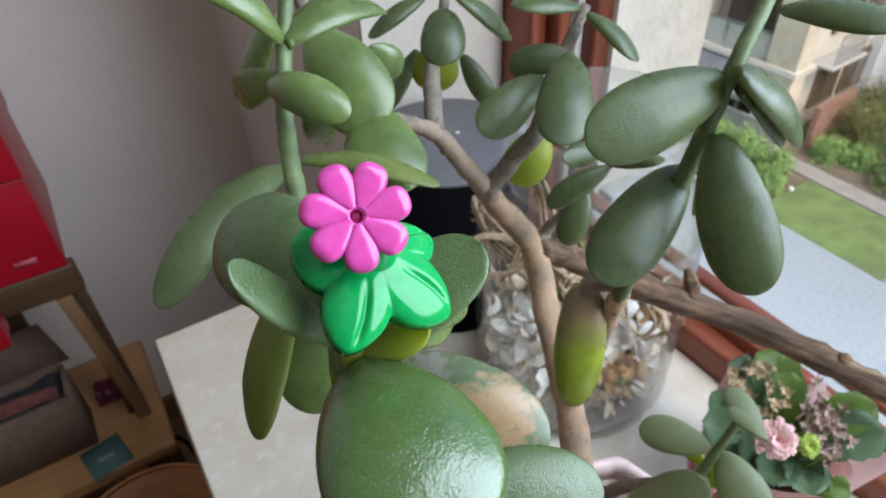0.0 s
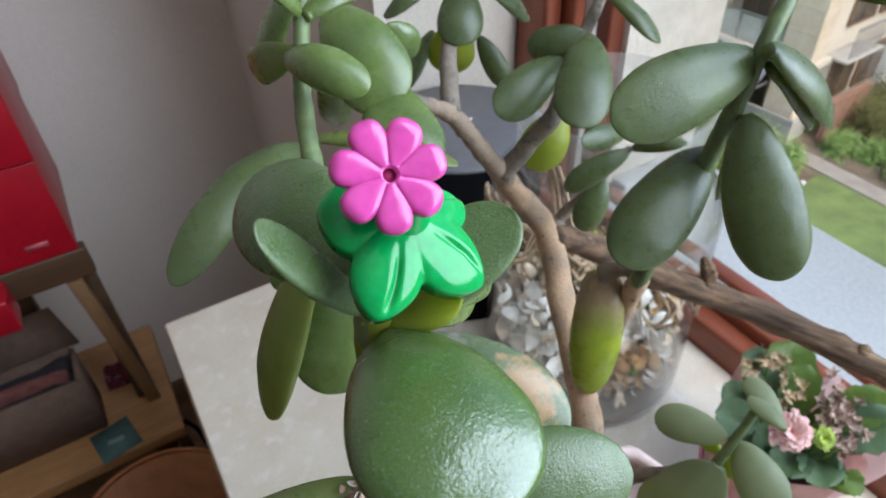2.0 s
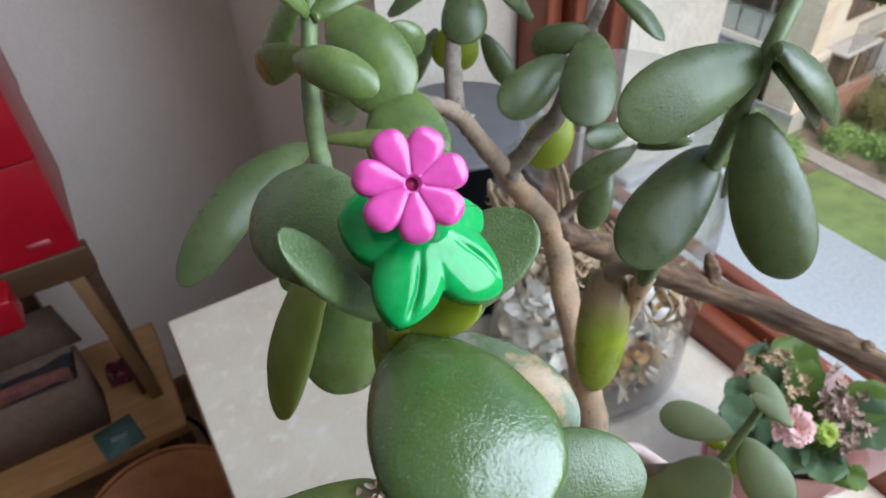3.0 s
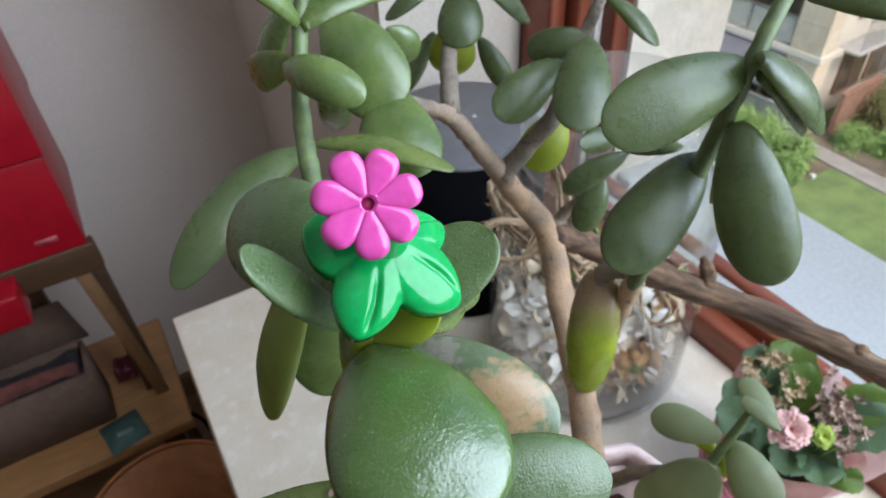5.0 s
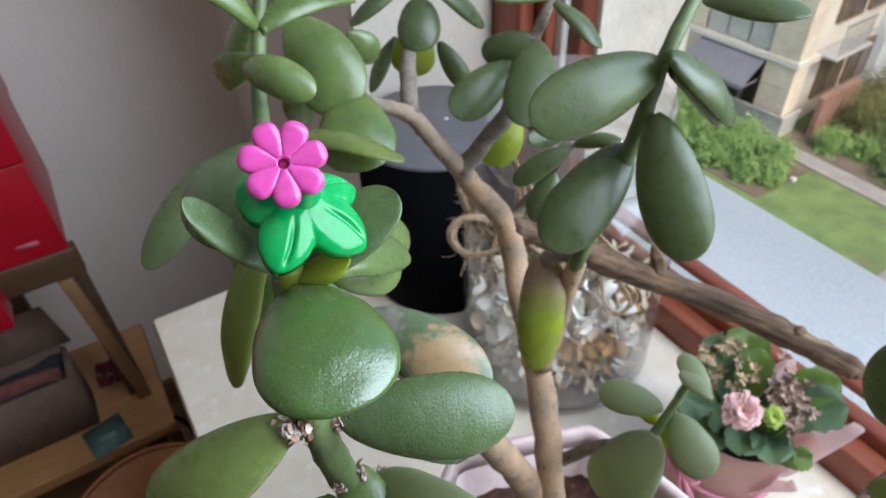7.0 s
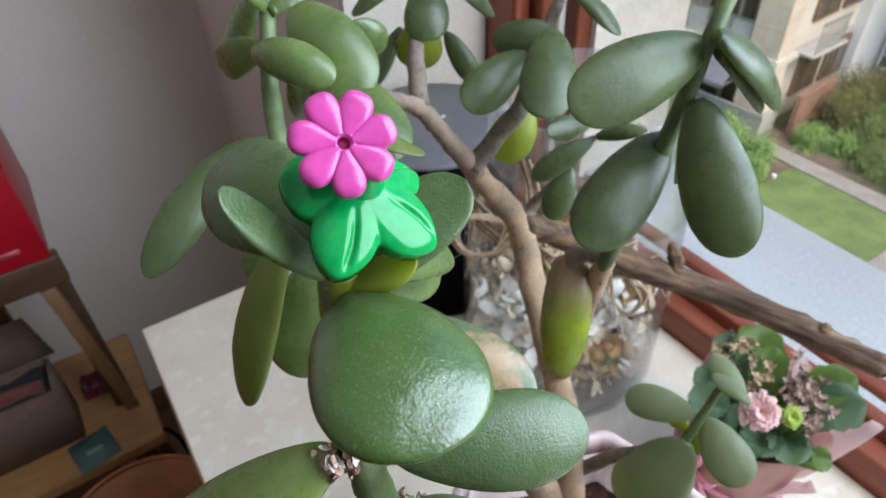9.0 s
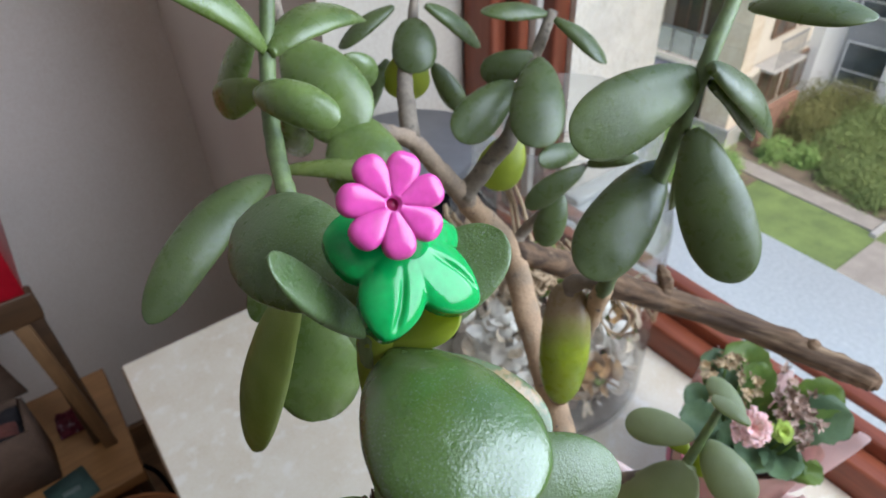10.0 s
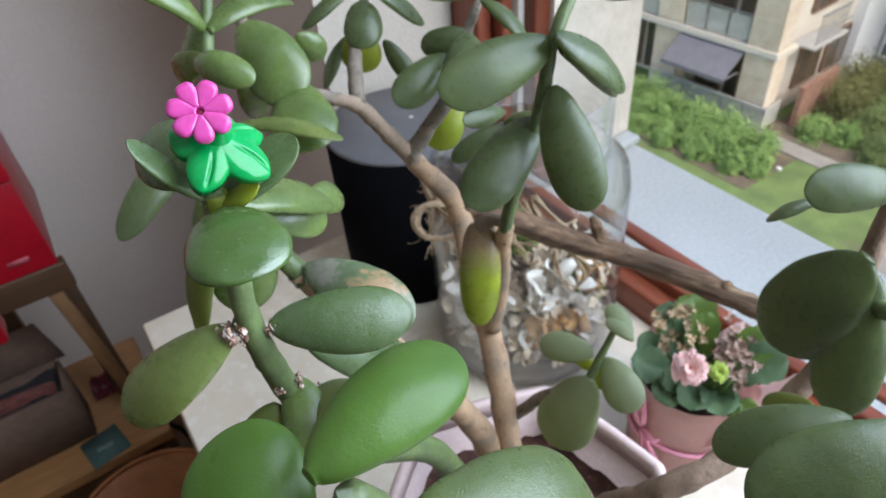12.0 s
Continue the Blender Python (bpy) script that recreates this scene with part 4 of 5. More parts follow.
# a flat disc whose darker pink paints the shade inside the recess
toy_part("hole_shade", lathe([(0.0, 0.0), (0.00085, 0.0), (0.00085, 0.00035), (0.0, 0.00035)], 20), dark_pink, HEAD, head, "disc painted dark as shade in the middle recess")

# ---- pot and soil ----
pot = thing("plant_pot", POT, "pale pink glazed six-sided plant pot", "plant pot")


def six_sided(bm):
    """Presses a turned form into a rounded hexagon and sets it in the pot's place."""
    for v in bm.verts:
        a = math.degrees(math.atan2(v.co.y, v.co.x)) - 40
        f = math.cos(radians(30)) / math.cos(radians((a % 60) - 30))
        f = 0.18 * 0.93 + 0.82 * f
        v.co.x *= f
        v.co.y *= f
    bmesh.ops.translate(bm, vec=POT, verts=bm.verts[:])
    return bm


part("pot_body", six_sided(lathe([(0.0, 0.0), (0.070, 0.0), (0.075, 0.004), (0.0925, 0.156), (0.0870, 0.1562), (0.0845, 0.120), (0.0, 0.118)], 96)), pot_ceramic, pot)
part("rim", six_sided(lathe([(0.0872, 0.1568), (0.0925, 0.1568), (0.0955, 0.1590), (0.0962, 0.1670), (0.0945, 0.1712), (0.0900, 0.1722), (0.0876, 0.1700), (0.0872, 0.1568)], 96)), pot_ceramic, pot)
bm = bmesh.new()
rings = []
for i in range(15):
    ring = []
    for k in range(72):
        a = 2 * math.pi * k / 72
        r = 0.0862 * (0.02 + 0.98 * i / 14)
        p = Vector((r * math.cos(a), r * math.sin(a), 0))
        p.z = 0.125 + 0.006 * noise.noise(p * 60) + 0.005 * noise.noise(p * 170)
        ring.append(bm.verts.new(p))
    rings.append(ring)
for a, b in zip(rings, rings[1:]):
    for k in range(72):
        bm.faces.new((a[k], b[k], b[(k + 1) % 72], a[(k + 1) % 72]))
bm.faces.new(rings[0])
tagged(part("potting_soil", six_sided(bm), soil_dark), "dark brown potting soil in the pot", "soil", "", "stuff")

# ---- smart speaker on the sill ----
SPK = Vector((0.296, 0.490, SILL))
speaker = thing("speaker", SPK, "tall black cylinder speaker with a flat grey top", "speaker")
bm = lathe([(0.0, 0.0), (0.082, 0.0), (0.085, 0.004), (0.085, 0.1945), (0.0, 0.1945)], 80)
bmesh.ops.translate(bm, vec=SPK, verts=bm.verts[:])
part("shell", bm, black_shell, speaker)
bm = lathe([(0.0, 0.195), (0.0850, 0.195), (0.0852, 0.1975), (0.083, 0.1995), (0.0, 0.2005)], 80)
bmesh.ops.translate(bm, vec=SPK, verts=bm.verts[:])
part("top", bm, grey_top, speaker, "matt grey top disc")
bm = lathe([(0.0, 0.2008), (0.0022, 0.2008), (0.0020, 0.2013), (0.0, 0.2013)], 16)
bmesh.ops.translate(bm, vec=SPK + Vector((0.012, -0.002, 0)), verts=bm.verts[:])
part("light_dot", bm, shell_white, speaker, "tiny white mark")

# ---- glass jar ----
JAR = Vector((0.326, 0.314, SILL))
jar = thing("glass_jar", JAR, "large clear glass jar tied with jute twine", "jar")
bm = lathe([(0.0, 0.0), (0.082, 0.0), (0.092, 0.006), (0.095, 0.018), (0.095, 0.200), (0.0915, 0.220), (0.077, 0.236), (0.0718, 0.2410),
            (0.0702, 0.2410), (0.0755, 0.235), (0.0902, 0.2195), (0.0937, 0.200), (0.0937, 0.020), (0.088, 0.010), (0.0, 0.008)], 96)
bmesh.ops.translate(bm, vec=JAR, verts=bm.verts[:])
body = part("jar_body", bm, jar_glass, jar)
body.visible_shadow = False
collar = [(0.0718, 0.2412)]
for k in range(5):
    collar += [(0.0732, 0.2460 + 0.009 * k), (0.0732, 0.2480 + 0.009 * k), (0.0714, 0.2505 + 0.009 * k), (0.0714, 0.2530 + 0.009 * k)]
collar += [(0.0730, 0.294), (0.0715, 0.2965), (0.0695, 0.296), (0.0690, 0.2440), (0.0692, 0.2412), (0.0718, 0.2412)]
bm = lathe(collar, 80)
bmesh.ops.translate(bm, vec=JAR, verts=bm.verts[:])
neck = part("threaded_neck", bm, neck_glass, jar)
neck.visible_shadow = False
bm = lathe([(0.0, 0.0085), (0.086, 0.0105), (0.0928, 0.018), (0.0928, 0.028), (0.080, 0.033), (0.060, 0.035), (0.035, 0.033), (0.018, 0.036), (0.0, 0.035)], 96)
for v in bm.verts:
    if v.co.z > 0.025:
        v.co.z += 0.008 * noise.noise(v.co * 38) + 0.004 * noise.noise(v.co * 120)
bmesh.ops.translate(bm, vec=JAR, verts=bm.verts[:])
tagged(part("jar_filling", bm, jar_soil), "grey earth filling the bottom of the jar", "soil", "", "stuff")


def scrap(bm, place, size, seed, curl=0.5):
    """A curled, ruffled petal or leaf, joined into bm."""
    rnd = random.Random(seed)
    turn = Euler((rnd.uniform(0, 6.3), rnd.uniform(0, 6.3), rnd.uniform(0, 6.3))).to_matrix()
    long, wave = rnd.uniform(0.45, 0.95), rnd.uniform(0, 6)
    n, rows = 6, []
    for i in range(n + 1):
        u = 2 * i / n - 1
        w = max(1 - abs(u) ** 2.4, 0.03) ** 0.5 * long
        row = []
        for k in range(n + 1):
            v = (2 * k / n - 1) * w
            row.append(bm.verts.new(turn @ Vector((u, v, curl * (u * u + 0.8 * v * v) + 0.16 * math.sin(4 * u + wave) * v + 0.10 * math.sin(5 * v - wave))) * size + Vector(place)))
        rows.append(row)
    for a, b in zip(rows, rows[1:]):
        for k in range(n):
            bm.faces.new((a[k], a[k + 1], b[k + 1], b[k]))


# heaped dried petals, thickest at the back of the jar, with white flowers and orange petals against the glass
rnd = random.Random(5)
for name, label, mat, count, sector, reach, heights, size, curl in (
        ("white_petals", "white dried flowers and petals in the jar", shell_white, 70, (-205, -145), (0.060, 0.084), (0.040, 0.118), (0.008, 0.014), 0.7),
        ("white_petals", "white flaky petals in the jar", shell_white, 120, (-130, -20), (0.050, 0.084), (0.040, 0.135), (0.007, 0.013), 0.6),
        ("orange_petals", "dried orange petals in the jar", dried_orange, 34, (-124, -88), (0.062, 0.086), (0.060, 0.092), (0.007, 0.013), 0.7),
        ("orange_petals", "yellow-brown curled petals in the jar", dried_orange, 12, (-70, -20), (0.060, 0.084), (0.095, 0.128), (0.007, 0.014), 0.8),
        ("brown_petals", "dried brown petals and leaves in the jar", dried_brown, 150, (-220, 140), (0.0, 0.082), (0.036, 0.080), (0.007, 0.014), 0.5),
        ("green_scraps", "grey-green dried leaves in the jar", moss, 30, (-110, 60), (0.050, 0.086), (0.060, 0.112), (0.005, 0.011), 0.8),
        ("moss", "tuft of bright green moss in the jar", moss, 34, (-165, -125), (0.020, 0.050), (0.150, 0.185), (0.006, 0.012), 0.8),
        ("pale_petals", "pale pinkish dried flowers in the jar", petal_dry, 420, (-240, 120), (0.0, 0.090), (0.036, 0.112), (0.005, 0.011), 0.5)):
    bm = bmesh.new()
    for k in range(count):
        a, r = radians(rnd.uniform(*sector)), math.sqrt(rnd.uniform(reach[0] ** 2, reach[1] ** 2)) * 0.97
        scrap(bm, JAR + Vector((r * math.cos(a), r * math.sin(a), heights[0] + (heights[1] - heights[0]) * rnd.random() ** 1.5)), rnd.uniform(*size), k + len(label) * 7, curl)
    tagged(part(name, bm, mat, None, "", True), label, "potpourri", "", "stuff")

# ---- crusts where old leaves fell ----
rnd = random.Random(17)
for place, size in (((0.0118, 0.0578, 1.2745), 0.0058), ((0.0210, 0.0560, 1.2724), 0.0036), ((0.0172, 0.0565, 1.2480), 0.0024), ((0.0232, 0.0608, 1.2440), 0.0036), ((0.0240, 0.0606, 1.2385), 0.0026), ((0.0300, 0.0650, 1.2300), 0.0032)):
    for mat, count in ((scar_mat, 44), (scar_pale, 18)):
        bm = bmesh.new()
        for k in range(count):
            at = Vector(place) + Vector((rnd.uniform(-1, 1), rnd.uniform(-1, 1), rnd.uniform(-1, 1))) * size * 0.5
            scrap(bm, at, size * rnd.uniform(0.10, 0.26), rnd.randrange(9999), 0.3)
        part("leaf_scar", bm, mat, plant, "flaking brown crust where a leaf fell")

twine = thing("twine", JAR + Vector((0, 0, 0.17)), "frayed jute twine wound round the jar and knotted", "twine")
rnd = random.Random(9)


def strand(name, pts, r0, r1, seed):
    part(name, tube(pts, [r0, r0, r1], 7, 4, 0.35, 0.0, seed), twine_mat, twine)


def round_jar(turn, r, z):
    return JAR + Vector((r * math.cos(radians(turn)), r * math.sin(radians(turn)), z))


for k in range(6):
    pts = [round_jar(140 + 4 * k + 12 * j, 0.0945 - 0.0007 * k + 0.0012 * (k % 3) + 0.0008 * math.sin(0.9 * j + k), 0.2060 + 0.0022 * k + 0.0058 * math.sin(radians(30 * j) + 1.7 * k) + 0.0030 * math.sin(radians(75 * j) + 3 * k)) for j in range(9)]
    strand("turn", pts, 0.0015, 0.0012, k)
# the knot, and strands that run up to the neck
for k in range(7):
    c = round_jar(-143, 0.101, 0.2140)
    pts = [c + Vector((rnd.uniform(-1, 1), rnd.uniform(-1, 1), rnd.uniform(-0.8, 0.8))) * 0.0085 for j in range(6)]
    strand("knot", pts, 0.0018, 0.0014, k + 40)
for k, turn in enumerate((-160, -157, -152)):
    strand("strand", [round_jar(turn + 14, 0.100, 0.216), round_jar(turn + 8, 0.094, 0.228), round_jar(turn + 2, 0.084, 0.240), round_jar(turn - 4, 0.0765, 0.256), round_jar(turn - 10, 0.0755, 0.272)], 0.0015, 0.0012, k + 50)
# the bow's loop standing off the jar
for k in range(6):
    c = round_jar(-174, 0.106, 0.2110) + Vector((rnd.uniform(-1, 1), rnd.uniform(-1, 1), rnd.uniform(-1, 1))) * 0.0018
    facing = Vector((-0.55, -0.62, 0.56)).normalized()
    across = facing.cross(Vector((0, 0, 1))).normalized()
    high = across.cross(facing)
    w, h = 0.0200 + rnd.uniform(-0.0018, 0.0018), 0.0150 + rnd.uniform(-0.0015, 0.0015)
    pts = [c + across * w * math.cos(a) + high * h * math.sin(a) + facing * 0.002 * math.sin(2 * a + k) for a in [2 * math.pi * (j + 0.31 * k) / 16 for j in range(17)]]
    strand("loop", pts, 0.0016, 0.0016, k)
# loose ends curling down the front
for k, way in enumerate((((-132, 0.080, 0.236), (-126, 0.095, 0.228), (-120, 0.099, 0.214), (-109, 0.100, 0.197), (-95, 0.099, 0.181), (-80, 0.099, 0.146), (-74, 0.098, 0.128)),
                         ((-128, 0.080, 0.238), (-122, 0.096, 0.226), (-114, 0.102, 0.203), (-104, 0.103, 0.193), (-92, 0.100, 0.186), (-83, 0.103, 0.170), (-86, 0.106, 0.150)),
                         ((-125, 0.080, 0.240), (-119, 0.094, 0.232), (-112, 0.102, 0.222), (-106, 0.104, 0.208), (-104, 0.101, 0.192), (-110, 0.099, 0.186)),
                         ((-130, 0.080, 0.235), (-123, 0.097, 0.220), (-117, 0.099, 0.200), (-115, 0.101, 0.184), (-112, 0.098, 0.165), (-106, 0.102, 0.152)),
                         ((-127, 0.080, 0.234), (-120, 0.096, 0.224), (-108, 0.104, 0.190), (-103, 0.108, 0.172), (-106, 0.107, 0.158), (-111, 0.103, 0.162)),
                         ((-134, 0.080, 0.234), (-136, 0.096, 0.216), (-133, 0.099, 0.196), (-128, 0.100, 0.184), (-124, 0.104, 0.192)),
                         ((170, 0.082, 0.232), (176, 0.098, 0.214), (178, 0.104, 0.196), (174, 0.100, 0.176), (177, 0.102, 0.160)),
                         ((-160, 0.080, 0.234), (-163, 0.096, 0.220), (-166, 0.103, 0.198), (-162, 0.100, 0.180)))):
    strand("loose_end", [round_jar(*p) for p in way], 0.0014, 0.0007, k)
    strand("loose_end", [round_jar(p[0] + rnd.uniform(-2.5, 2.5), p[1] + 0.0018, p[2] + rnd.uniform(-0.004, 0.004)) for p in way], 0.0010, 0.0005, k + 20)
for k in range(70):
    if k < 30:
        p = round_jar(rnd.uniform(150, 250), 0.096, 0.206 + rnd.uniform(0, 0.018))
    else:
        p = round_jar(-174, 0.106, 0.2110) + Vector((rnd.uniform(-0.016, 0.016), rnd.uniform(-0.014, 0.014), rnd.uniform(-0.018, 0.014)))
    d = Vector((rnd.uniform(-1, 0.4), rnd.uniform(-1, 0.6), rnd.uniform(-0.9, 0.8))) * rnd.uniform(0.005, 0.012)
    e = Vector((rnd.uniform(-1, 1), rnd.uniform(-1, 1), rnd.uniform(-1, 1))) * 0.004
    part("fibre", tube([p, p + d * 0.5 + e, p + d, p + d * 0.9 - e], [0.0004, 0.0002], 4, 4), twine_mat, twine)

# ---- wrapped kalanchoe ----
KAL = Vector((0.345, 0.120, SILL))
wrap = thing("flower_wrap", KAL, "pink paper wrap round a flower pot, tied with ribbon", "wrapping paper")
bm = bmesh.new()
segs, rings = 72, []
for z, r, w in ((0.0, 0.040, 0.02), (0.012, 0.041, 0.03), (0.040, 0.043, 0.04), (0.065, 0.049, 0.07), (0.090, 0.060, 0.10), (0.105, 0.066, 0.12)):
    ring = []
    for k in range(segs):
        a = 2 * math.pi * k / segs
        away = (0.5 + 0.5 * math.cos(a - radians(2))) ** 1.3
        fold = 1 + 1.3 * w * math.cos((a - radians(56)) * 360 / 108) * (0.15 + 0.85 * away)
        q = 0.042 + (r - 0.042) * (0.02 + 0.80 * away)
        ring.append(bm.verts.new(KAL + Vector((q * fold * math.cos(a), q * fold * math.sin(a), z * (0.93 + 0.06 * away + 0.9 * (fold - 1))))))
    rings.append(ring)
for a, b in zip(rings, rings[1:]):
    for k in range(segs):
        bm.faces.new((a[k], a[(k + 1) % segs], b[(k + 1) % segs], b[k]))
bm.faces.new(rings[0][::-1])
bmesh.ops.solidify(bm, geom=bm.faces[:], thickness=0.0006)
part("paper", bm, wrap_paper, wrap)
for turn, spread, peak, lean in ((-52, 26, 0.118, 0.080), (52, 24, 0.112, 0.072), (6, 30, 0.104, 0.076), (-96, 20, 0.086, 0.062)):
    bm = bmesh.new()
    rows = []
    for i in range(9):
        u = i / 8
        row = []
        for k in range(-6, 7):
            v = k / 6
            a = radians(turn + spread * v * (1 - 0.92 * u))
            r = 0.0445 + (lean - 0.0445) * u ** 0.8 + 0.004 * math.sin(3 * v + 4 * u) * u
            row.append(bm.verts.new(KAL + Vector((r * math.cos(a), r * math.sin(a), 0.050 + (peak - 0.050) * u - 0.006 * v * v * u))))
        rows.append(row)
    for a, b in zip(rows, rows[1:]):
        for k in range(12):
            bm.faces.new((a[k], a[k + 1], b[k + 1], b[k]))
    bmesh.ops.solidify(bm, geom=bm.faces[:], thickness=0.0005)
    part("paper_corner", bm, wrap_edge, wrap, "pale pink folded paper corner")
pts = [KAL + Vector((0.0445 * math.cos(a), 0.0445 * math.sin(a), 0.040 + 0.002 * math.sin(4 * a))) for a in [2 * math.pi * j / 24 for j in range(25)]]
part("ribbon", tube(pts, [0.0022, 0.0022], 6, 2, 0.3), ribbon_mat, wrap, "shiny pink ribbon")
for k, d in enumerate(((-0.006, 0.010, 0.040), (-0.004, 0.000, 0.044), (0.003, -0.026, -0.034), (-0.003, -0.012, -0.040), (-0.004, -0.022, 0.008))):
    p = KAL + Vector((-0.043, 0.006, 0.050))
    part("ribbon_tail", tube([p, p + Vector(d) * 0.5 + Vector((-0.005, -0.005, 0)), p + Vector(d)], [0.0018, 0.0026, 0.0012], 6, 6, 0.4, 0.0, k), ribbon_mat, wrap)
inner_pot = thing("nursery_pot", KAL, "brown plastic nursery pot inside the wrap", "plant pot")
bm = lathe([(0.0, 0.004), (0.034, 0.004), (0.0395, 0.090), (0.037, 0.090), (0.036, 0.084), (0.0, 0.084)], 48)
bmesh.ops.translate(bm, vec=KAL, verts=bm.verts[:])
part("pot_body", bm, soil_dark, inner_pot)
kal = thing("kalanchoe", KAL + Vector((0, 0, 0.067)), "kalanchoe with scalloped leaves and mostly faded flowers", "plant")


def kal_blade(base, tip, width, face, mat):
    """A broad scalloped leaf, folded a little along its middle."""
    base, tip = Vector(base) + KAL, Vector(tip) + KAL
    way = tip - base
    length = way.length
    way.normalize()
    up = Vector(face)
    up = (up - way * up.dot(way)).normalized()
    side = up.cross(way)
    bm = bmesh.new()
    n, m = 18, 7
    rows = []
    for i in range(n + 1):
        s = i / n
        w = width * 0.5 * (0.08 + 1.2 * s ** 0.8 * max(1 - s ** 2.6, 0) ** 0.5) * (1 + 0.07 * math.sin(i * 2.1))
        rows.append([bm.verts.new(base + way * length * s + side * w * k / m + up * (0.14 * abs(k / m) * width * math.sin(math.pi * s) + 0.10 * length * math.sin(math.pi * s * 0.9) + 0.0014 * math.sin(7 * s + 2.5 * k / m))) for k in range(-m, m + 1)])
    for a, b in zip(rows, rows[1:]):
        for k in range(2 * m):
            bm.faces.new((a[k], a[k + 1], b[k + 1], b[k]))
    bmesh.ops.solidify(bm, geom=bm.faces[:], thickness=0.0011)
    return part("leaf", bm, mat, kal)


for base, tip, width, face, mat in (
        ((0.010, 0.010, 0.095), (0.046, 0.036, 0.134), 0.046, (-0.7, -0.4, 0.6), kal_light), ((0.006, 0.014, 0.092), (0.030, 0.052, 0.122), 0.040, (-0.6, -0.5, 0.6), kal_leaf),
        ((-0.004, 0.014, 0.092), (-0.018, 0.044, 0.116), 0.030, (-0.3, -0.5, 0.8), kal_leaf), ((-0.010, 0.008, 0.096), (-0.042, 0.030, 0.113), 0.040, (-0.4, -0.4, 0.85), kal_leaf), ((-0.012, -0.002, 0.095), (-0.048, -0.006, 0.102), 0.034, (-0.4, -0.3, 0.85), kal_leaf),
        ((-0.010, -0.004, 0.095), (-0.034, 0.004, 0.122), 0.032, (-0.6, -0.4, 0.7), kal_leaf), ((-0.004, -0.010, 0.094), (-0.036, -0.031, 0.106), 0.036, (-0.5, -0.3, 0.85), kal_leaf), ((0.002, -0.018, 0.096), (-0.021, -0.050, 0.108), 0.036, (-0.4, -0.4, 0.8), kal_leaf), ((-0.014, -0.046, 0.100), (0.006, -0.058, 0.108), 0.022, (-0.4, -0.5, 0.8), kal_light),
        ((0.004, -0.016, 0.092), (-0.008, -0.054, 0.106), 0.022, (-0.4, -0.2, 0.9), kal_light), ((0.012, -0.012, 0.095), (0.046, -0.052, 0.128), 0.046, (-0.6, 0.0, 0.8), kal_leaf),
        ((0.014, -0.008, 0.098), (0.056, -0.036, 0.136), 0.038, (-0.6, -0.1, 0.8), kal_light), ((0.004, 0.0, 0.095), (0.030, 0.014, 0.140), 0.034, (-0.8, -0.4, 0.4), kal_light),
        ((0.0, -0.014, 0.092), (-0.006, -0.048, 0.112), 0.030, (-0.5, -0.3, 0.8), kal_leaf), ((0.0, 0.004, 0.095), (0.012, 0.034, 0.128), 0.032, (-0.7, -0.4, 0.6), kal_leaf),
        ((0.008, -0.010, 0.095), (0.026, -0.040, 0.118), 0.034, (-0.6, -0.2, 0.75), kal_leaf)):
    kal_blade(base, tip, width, face, mat)


def bloom(centre, size, mat, layers, seed, name="bloom", label=""):
    """A double flower: rings of small notched petals."""
    rnd = random.Random(seed)
    bm = bmesh.new()
    c = Vector(centre) + KAL
    up = Vector((-0.45, -0.40, 0.80)).normalized()
    x = up.orthogonal().normalized()
    y = up.cross(x)
    for layer in range(layers):
        count = 5 + 2 * (layers - layer)
        for k in range(count):
            a = 2 * math.pi * (k + 0.5 * (layer % 2)) / count + rnd.uniform(-0.15, 0.15)
            d = x * math.cos(a) + y * math.sin(a)
            e = up.cross(d)
            r = size * (1 - 0.72 * layer / layers) * rnd.uniform(0.85, 1.1)
            lift = size * (0.10 + 0.75 * layer / layers)
            grid = []
            for i in range(5):
                s = i / 4
                w = size * (0.26 if layers < 6 else 0.17) * (0.3 + 0.9 * s) * (1 - 0.35 * s ** 4)
                grid.append([bm.verts.new(c + d * r * s + e * w * j + up * (lift * s ** 0.7 + 0.06 * size * math.sin(5 * j + k) * s - 0.10 * size * s * s)) for j in (-1, -0.35, 0.35, 1)])
            for g, h in zip(grid, grid[1:]):
                for j in range(3):
                    bm.faces.new((g[j], g[j + 1], h[j + 1], h[j]))
    return part(name, bm, mat, kal, label)


def husk(centre, size, mat, seed):
    """A withered flower: a few narrow, crumpled petals curling up round a small core."""
    rnd = random.Random(seed)
    bm = bmesh.new()
    c = Vector(centre) + KAL
    up = Vector((rnd.uniform(-0.9, 0.1), rnd.uniform(-0.8, 0.2), 0.8)).normalized()
    x = up.orthogonal().normalized()
    y = up.cross(x)
    bmesh.ops.create_icosphere(bm, subdivisions=1, radius=size * 0.38, matrix=Matrix.Translation(c))
    for k in range(9):
        a = 2 * math.pi * k / 9 + rnd.uniform(-0.4, 0.4)
        d = x * math.cos(a) + y * math.sin(a)
        e = up.cross(d)
        r, lift, curl = size * rnd.uniform(0.6, 1.2), size * rnd.uniform(0.2, 1.3), rnd.uniform(-0.5, 0.9)
        grid = []
        for i in range(5):
            s = i / 4
            w = size * 0.24 * math.sin(math.pi * (0.15 + 0.80 * s))
            grid.append([bm.verts.new(c + d * r * s * (1 - 0.3 * curl * s) + up * (lift * s - 0.5 * size * curl * s * s) + e * (w * j + 0.12 * size * math.sin(4 * s + k)) + up * abs(j) * w * 0.7) for j in (-1, 0, 1)])
        for g, h in zip(grid, grid[1:]):
            for j in range(2):
                bm.faces.new((g[j], g[j + 1], h[j + 1], h[j]))
    return part("faded_flower", bm, mat, kal)


